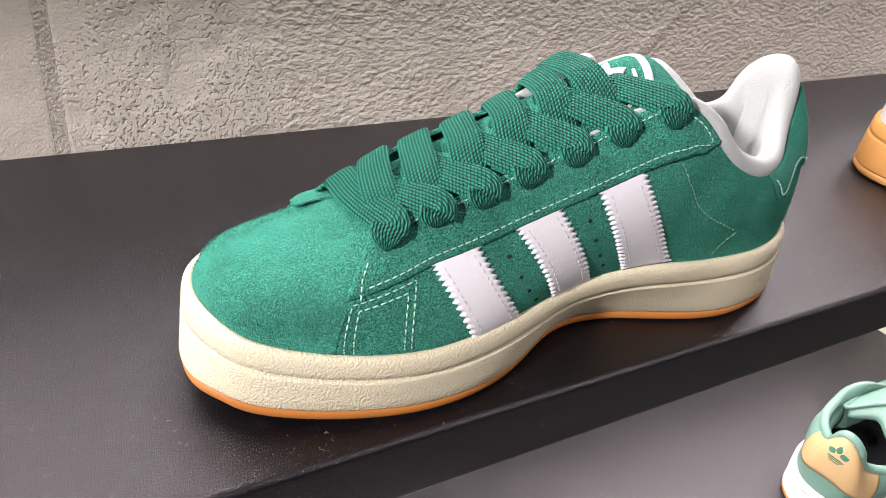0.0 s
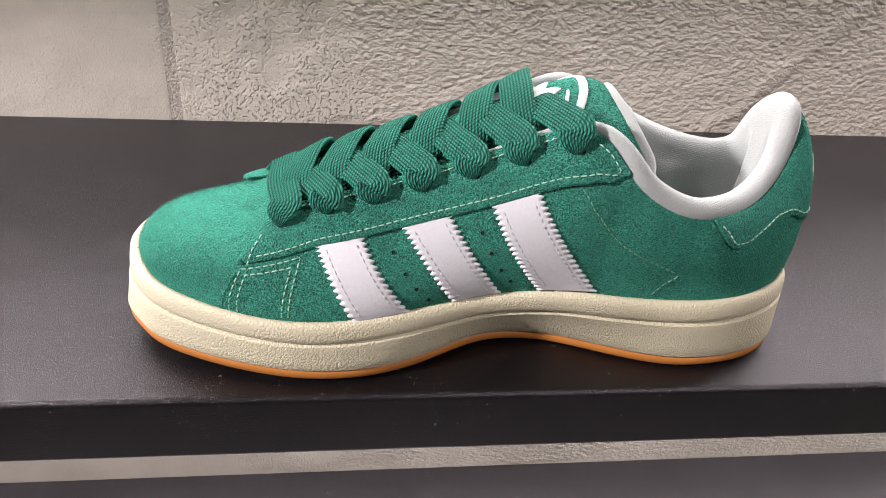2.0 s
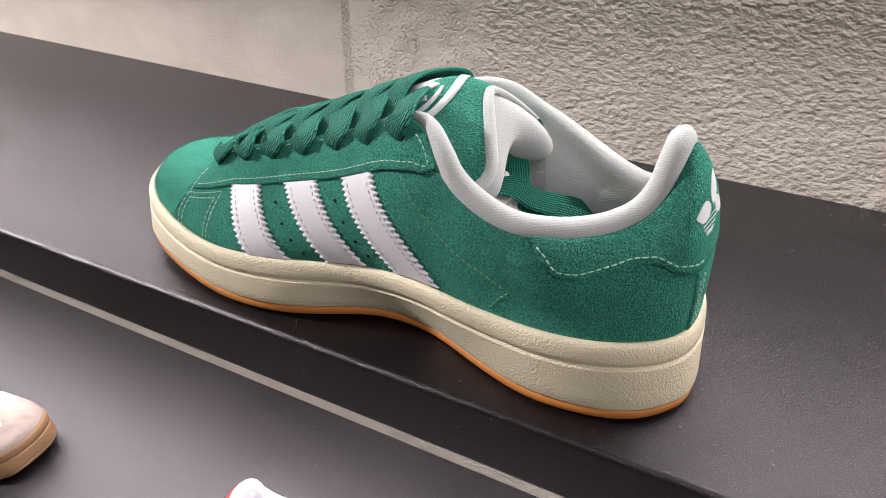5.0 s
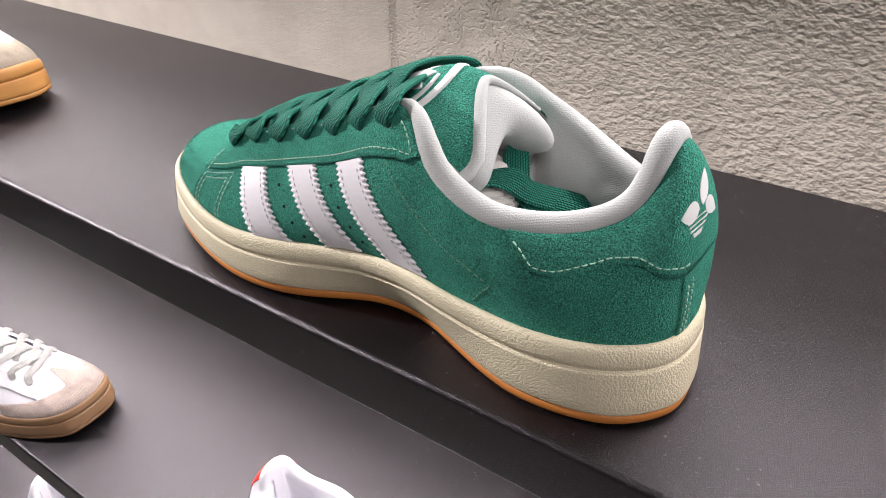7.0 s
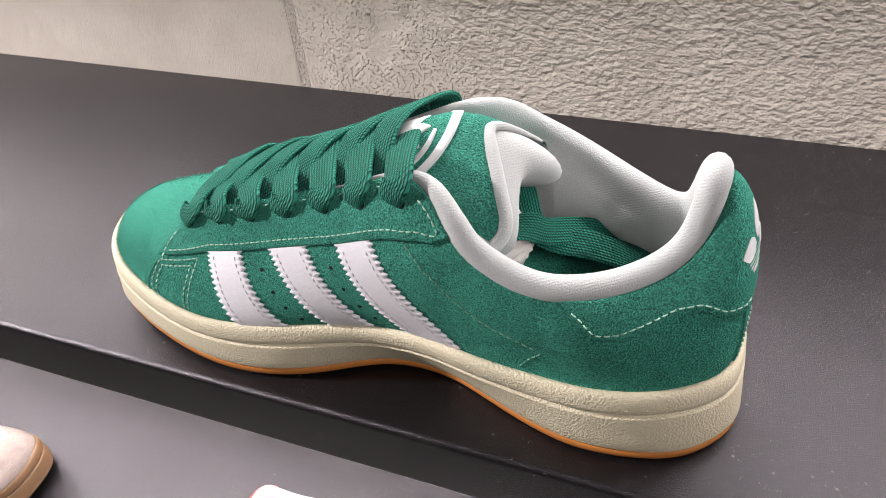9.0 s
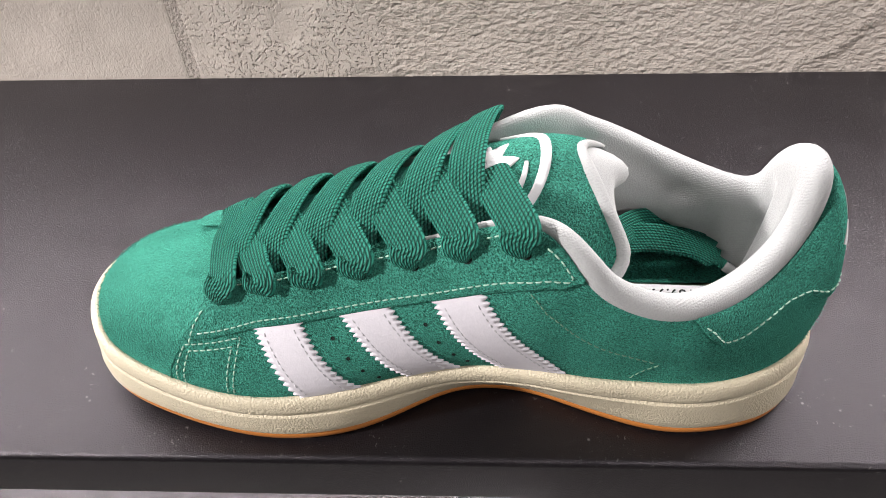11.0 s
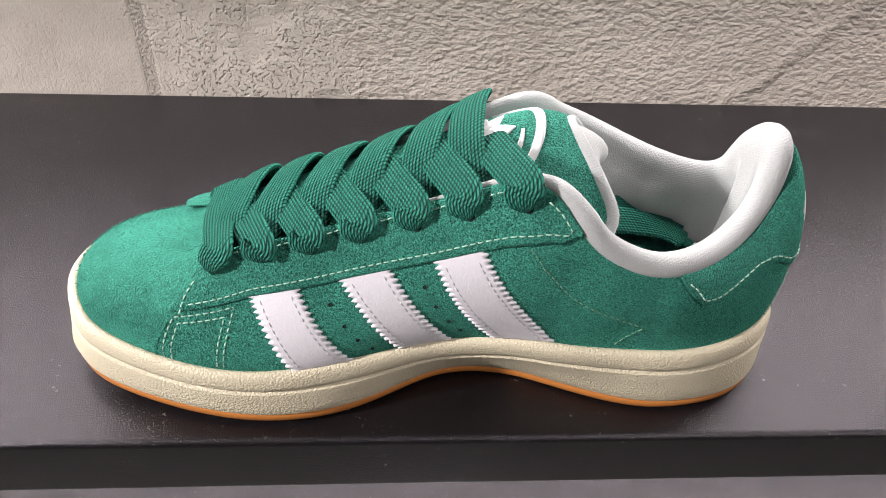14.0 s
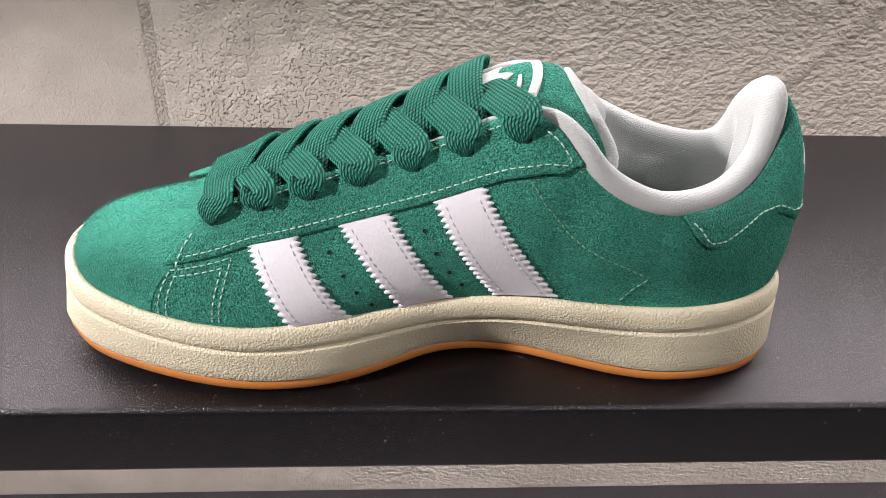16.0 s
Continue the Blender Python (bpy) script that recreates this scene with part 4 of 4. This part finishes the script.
def hero_sneaker():
    shoe = tagged(new("sneaker"), "green suede sneaker with white stripes, wide green laces and cream sole", "sneaker")
    build_sole(shoe)
    build_upper(shoe)
    build_collar(shoe)
    eyestay(shoe)
    eyestay(shoe, True)
    lo, hi = 9.80, 28 - 9.80
    tab_h = lambda u: np.interp(np.where(u > 14, 28 - u, u), *TAB_LINE)
    place = skin_place(lambda a, b: lo + (hi - lo) * a, lambda a, b, u: tab_h(u) + (1.0 - tab_h(u)) * b)
    tab = sheet(place, np.linspace(0, 1, 180), np.linspace(0, 1, 14), 0.0015, M_SUEDE, "heel_tab", shoe, "green suede heel tab")
    heel_emblem(tab)
    place = skin_place(lambda a, b: 13.06 + 1.88 * a, lambda a, b, u: -0.01 + 0.50 * b)
    sheet(place, np.linspace(0, 1, 30), np.linspace(0, 1, 20), 0.0010, M_SUEDE, "heel_strip", shoe, "green suede strip down the heel")
    stripe(shoe, [(-0.0649, 0.0586), (-0.0597, 0.0480), (-0.0510, 0.0316)], [(-0.0475, 0.0632), (-0.0406, 0.0505), (-0.0296, 0.0336)], 13)
    stripe(shoe, [(-0.0319, 0.0680), (-0.0227, 0.0546), (-0.0106, 0.0355)], [(-0.0144, 0.0741), (-0.0052, 0.0590), (0.0080, 0.0382)], 15)
    stripe(shoe, [(0.0014, 0.0795), (0.0109, 0.0611), (0.0247, 0.0405)], [(0.0182, 0.0861), (0.0294, 0.0664), (0.0470, 0.0420)], 18)
    perforations(shoe)
    tongue = build_tongue(shoe)
    tongue_emblem(tongue)
    lace_holes(shoe)
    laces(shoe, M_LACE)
    inside_laces(shoe)
    facing_tip(shoe)
    # stitching
    stay = [(u, np.interp(u, *STAY_LINE) + 0.045) for u in np.linspace(2.42, 6.55, 60)]
    seam(shoe, stay + [(6.72, 0.885), (6.80, 0.93), (6.55, 0.94), (6.12, 0.945)], M_STITCH, 0.0015)
    seam(shoe, [(2.42, 0.50), (2.34, 0.66), (2.32, 0.80)], M_STITCH, 0.0015)
    for i in range(1, 7):
        u, _ = SKIN.find(np.array([(EYES[i][0] + EYES[i - 1][0]) / 2 + 0.002]), np.array([(EYES[i][1] + EYES[i - 1][1]) / 2 + 0.009]))
        seam(shoe, [(u[0] - 0.14, 0.955), (u[0] + 0.16, 0.965)], M_STITCH, 0.0015)
    tabs = [(u, np.interp(u, *TAB_LINE) + 0.055) for u in np.linspace(10.32, 13.2, 60)]
    seam(tab, [(9.94, 0.93), (10.14, 0.86)] + tabs, M_STITCH, 0.0015)
    seam(shoe, [(13.22, 0.40), (13.16, 0.03)], M_STITCH, 0.0010)
    seam(shoe, [(13.40, 0.42), (13.34, 0.03)], M_STITCH, 0.0010)
    faint = leather("green_thread", (0.16, 0.36, 0.25), 2000, 0.8)
    seam(shoe, [(5.99, 0.714), (6.34, 0.615), (6.90, 0.559), (7.74, 0.491), (8.43, 0.432), (9.10, 0.346)], faint, 0.0, "green stitching", r=0.00025)
    seam(shoe, [(9.10, 0.340), (8.73, 0.187), (8.45, 0.030)], faint, 0.0, "green stitching", r=0.00025)
    seam(shoe, [(2.47, 0.030), (2.36, 0.486), (2.86, 0.605), (2.95, 0.024)], M_STITCH, 0.0)
    seam(shoe, [(2.54, 0.030), (2.44, 0.445), (2.81, 0.535), (2.90, 0.036)], M_STITCH, 0.0)
    P, _ = run_on_skin([(2.40, 0.02), (2.36, 0.25), (2.34, 0.44)], 40, -0.0001)
    v, f = tube(P, 0.0005, 8)
    part("vamp_seam", mesh_of("vamp_seam", v, f, M_SUEDE), shoe, "raised green suede seam")
    return shoe


def nap_fibres(parent, count, mat, name, region, length):
    """Loose fibres that stand off a soft surface."""
    rng = np.random.RandomState(11)
    u, h = region(rng, count)
    P, N = SKIN(u, h), SKIN.normal(u, np.clip(h, 0, 0.98))
    d = unit(N + rng.normal(0, 0.55, (count, 3)))
    side = unit(np.cross(d, rng.normal(0, 1, (count, 3)))) * 0.00006
    ln = (length * (0.4 + rng.rand(count)))[:, None]
    bend = rng.normal(0, 0.25, (count, 3)) * ln
    V = np.stack((P - side, P + side, P + d * ln * 0.6 + side * 0.7, P + d * ln + bend * 0.6), 1).reshape(-1, 3)
    F = [(4 * i, 4 * i + 1, 4 * i + 2, 4 * i + 3) for i in range(count)]
    return tagged(part(name, mesh_of(name, V, F, mat), parent, "fine green suede fibres"), kind="stuff")


shoe_green = hero_sneaker()
nap_fibres(shoe_green, 9000, M_VAMP_LIT, "suede_nap", lambda r, n: (np.mod(r.uniform(-3.2, 3.2, n), 28), r.uniform(0.05, 0.98, n)), 0.0010)
nap_fibres(shoe_green, 7000, M_SUEDE, "suede_nap", lambda r, n: (r.uniform(6.5, 16.5, n), r.uniform(0.05, 0.99, n)), 0.0009)
price_sticker()


# ---- neighbouring shoes ----
def plain_sneaker(label, place, body, sole, gum, lining, lace=None, facing=None, bed=None):
    """A neighbour of the same build in other materials, moved to its place."""
    shoe = tagged(new("sneaker"), label, "sneaker", "sneakers on display")
    build_sole(shoe, sole, gum, bed or lining)
    build_upper(shoe, body)
    build_collar(shoe, lining)
    build_tongue(shoe, facing or body, lining)
    eyestay(shoe, False, facing or body)
    eyestay(shoe, True, facing or body)
    if lace:
        laces(shoe, lace, 0.0075)
    shoe.matrix_world = place
    return shoe


def toe_guard(shoe, mat, label, tee=0.75):
    """Suede toe piece: a band round the toe with a bar up the middle."""
    top = lambda u: 0.62 + (tee - 0.62) * np.exp(-((np.where(u > 14, u - 28, u) / 0.55) ** 4)) - 0.16 * np.clip(np.abs(np.where(u > 14, u - 28, u)) - 1.6, 0, 2)
    place = skin_place(lambda a, b: -3.3 + 6.6 * a, lambda a, b, u: -0.02 + (top(np.mod(u, 28)) + 0.02) * b)
    return sheet(place, np.linspace(0, 1, 120), np.linspace(0, 1, 12), 0.0012, mat, "toe_guard", shoe, label)


def side_bars(shoe, mat, label):
    for far in (False, True):
        for u0 in (3.7, 4.5, 5.3):
            s = (lambda u: 28 - u) if far else (lambda u: u)
            place = skin_place(lambda a, b, u0=u0, s=s: s(u0 + 0.32 * a + 0.9 * (1 - b)), lambda a, b, u: 0.02 + 0.66 * b)
            A = np.linspace(0, 1, 8)
            sheet(place, A[::-1] if far else A, np.linspace(0, 1, 20), 0.0010, mat, "stripe", shoe, label)


def turned(x, y, z, deg, lx, ly, tall=1.0):
    """A pose that puts the shoe's own point lx, ly at x, y on the height z, turned by deg."""
    return pose(x, y, z, 0, 0, deg) @ Matrix.Diagonal((1, 1, tall, 1)) @ pose(-lx, -ly, 0)


W_LEATHER = leather("white_smooth_leather", (0.56, 0.555, 0.60), 700, 0.4)
W_LACE = braid("white_braid", (0.55, 0.545, 0.53), gap=0.75)
TAUPE = suede("taupe_suede", (0.42, 0.345, 0.315), 0.1, 0.75, 1.2, 0.1)
BEIGE = suede("beige_suede", (0.50, 0.43, 0.34), 0.1, 0.75, 1.2, 0.1)
BLACK_L = leather("black_leather", (0.012, 0.012, 0.014), 700, 0.4)
GUM_B = rubber("brown_gum_rubber", (0.20, 0.115, 0.06))
GUM_O = rubber("orange_gum_rubber", (0.48, 0.23, 0.065))
SAGE = leather("sage_leather", (0.14, 0.25, 0.205), 600, 0.5)
SAND = leather("sand_leather", (0.46, 0.31, 0.15), 600, 0.5)
OFFWHITE = rubber("off_white_rubber", (0.72, 0.68, 0.64), 0.55)
RED = leather("red_leather", (0.62, 0.03, 0.02), 700, 0.45)
SAGE_DARK = leather("dark_green_print", (0.02, 0.12, 0.08), 900, 0.5)

white_shoe = plain_sneaker("white leather sneaker with taupe suede toe and brown gum sole", turned(-0.4375, 0.072, -STEP, 203, -0.146, 0.066, 0.92), W_LEATHER, GUM_B, GUM_B, W_LEATHER, W_LACE, W_LEATHER)
toe_guard(white_shoe, TAUPE, "taupe suede toe piece", 0.97)
side_bars(white_shoe, BLACK_L, "black leather stripe")
cream_shoe = plain_sneaker("white sneaker with beige suede toe and orange gum sole", turned(-0.381, 0.068, 0.0, 186, -0.146, 0.066, 0.82), W_LEATHER, GUM_O, GUM_O, W_LEATHER, W_LACE, W_LEATHER)
toe_guard(cream_shoe, BEIGE, "beige suede toe piece", 0.9)


def heel_patch(shoe, mat, label, low=0.30, half=2.8):
    place = skin_place(lambda a, b: 14 - half + 2 * half * a, lambda a, b, u: low + (1.0 - low) * b)
    return sheet(place, np.linspace(0, 1, 50), np.linspace(0, 1, 12), 0.0012, mat, "heel_patch", shoe, label)


red_shoe = plain_sneaker("white leather sneaker with a red heel patch", turned(-0.1775, 0.0875, -STEP, 158, 0.1264, 0.0565, 0.80), W_LEATHER, OFFWHITE, OFFWHITE, W_LEATHER, None, W_LEATHER)
heel_patch(red_shoe, RED, "red leather heel patch", half=1.2)
sage_shoe = plain_sneaker("sage green leather sneaker with a sand heel patch", turned(0.426, 0.060, -STEP, 190, 0.140, 0.0565, 0.88), SAGE, OFFWHITE, GUM_O, SAGE, None, SAGE, BLACK_L)
patch = heel_patch(sage_shoe, SAND, "sand leather heel patch", 0.36)


def small_emblem(parent, mat):
    u0, h0 = 14.0, 0.72
    du = 1 / np.linalg.norm(SKIN(u0 + 0.5, h0) - SKIN(u0 - 0.5, h0))
    dh = 0.2 / np.linalg.norm(SKIN(u0, h0 + 0.1) - SKIN(u0, h0 - 0.1))

    def at(p, q, o):
        u, h = u0 + p * du, h0 + q * dh
        return SKIN(u, h) + SKIN.normal(u, h) * (o + 0.0015)

    for ang in (90, 145, 35):
        r = math.radians(ang)
        part("emblem", mesh_of("emblem", *flat_shape(at, leaf(0.003 * math.cos(r), 0.003 * math.sin(r), r, 0.009, 0.0055), 0.0002), mat, smooth=False), parent, "dark green printed leaf emblem")
    for k in range(3):
        q = -0.0015 - 0.0022 * k
        w = 0.008 - 0.0016 * k
        part("emblem", mesh_of("emblem", *flat_shape(at, [(-w, q), (w, q), (w - 0.0008, q - 0.0011), (-w + 0.0008, q - 0.0011)], 0.0002), mat, smooth=False), parent, "dark green printed bar")


small_emblem(patch, SAGE_DARK)
plain_sneaker("white sneaker with an orange gum sole", turned(0.324, 0.088, 0.0, 178, 0.150, 0.0565), W_LEATHER, GUM_O, GUM_O, W_LEATHER, W_LACE, W_LEATHER)
plain_sneaker("white leather sneaker on the lowest shelf", turned(-0.700, 0.062, -2 * STEP, 184, 0.1264, 0.0565), W_LEATHER, OFFWHITE, GUM_B, W_LEATHER, W_LACE, W_LEATHER)


def display_panel():
    """Cream board with a green line, standing on the lower shelf."""
    ob = tagged(new("display_board"), "cream display board with a dark green line", "display board")
    v, f = box(0, -0.004, 0, 0.004, 0.085, 0.30)
    part("board", mesh_of("board", v, f, leather("cream_card", (0.66, 0.64, 0.54), 300, 0.6), smooth=False), ob)
    v, f = box(-0.0006, 0.035, 0, 0.0, 0.043, 0.30)
    part("line", mesh_of("line", v, f, SAGE_DARK, smooth=False), ob, "dark green printed line")
    ob.matrix_world = pose(0.795, 0.155, -STEP, 0, 0, 4)
    return ob


display_panel()


def tissue_paper():
    """Crumpled white stuffing in the toe of the green sneaker."""
    n = 26
    th, ph = np.meshgrid(np.linspace(0, 2 * np.pi, 2 * n, endpoint=False), np.linspace(0.02, np.pi - 0.02, n), indexing="ij")
    d = np.stack((np.cos(ph), np.sin(ph) * np.cos(th), np.sin(ph) * np.sin(th)), -1)
    r = np.array([[1 + 0.16 * abs(noise.noise(Vector(q * 3.1))) + 0.10 * abs(noise.noise(Vector(q * 7.3))) for q in row] for row in d])
    P = np.array([0.039, 0.058, 0.063]) + d * r[..., None] * np.array([0.024, 0.020, 0.015])
    v, f = grid(P, wrap_u=True, flip=True)
    return tagged(new("tissue_paper", mesh_of("tissue_paper", v, f, leather("thin_paper", (0.72, 0.69, 0.66), 400, 0.7), smooth=False)), "crumpled white tissue paper stuffed inside the sneaker", "tissue paper")


tissue_paper()
concrete_wall()
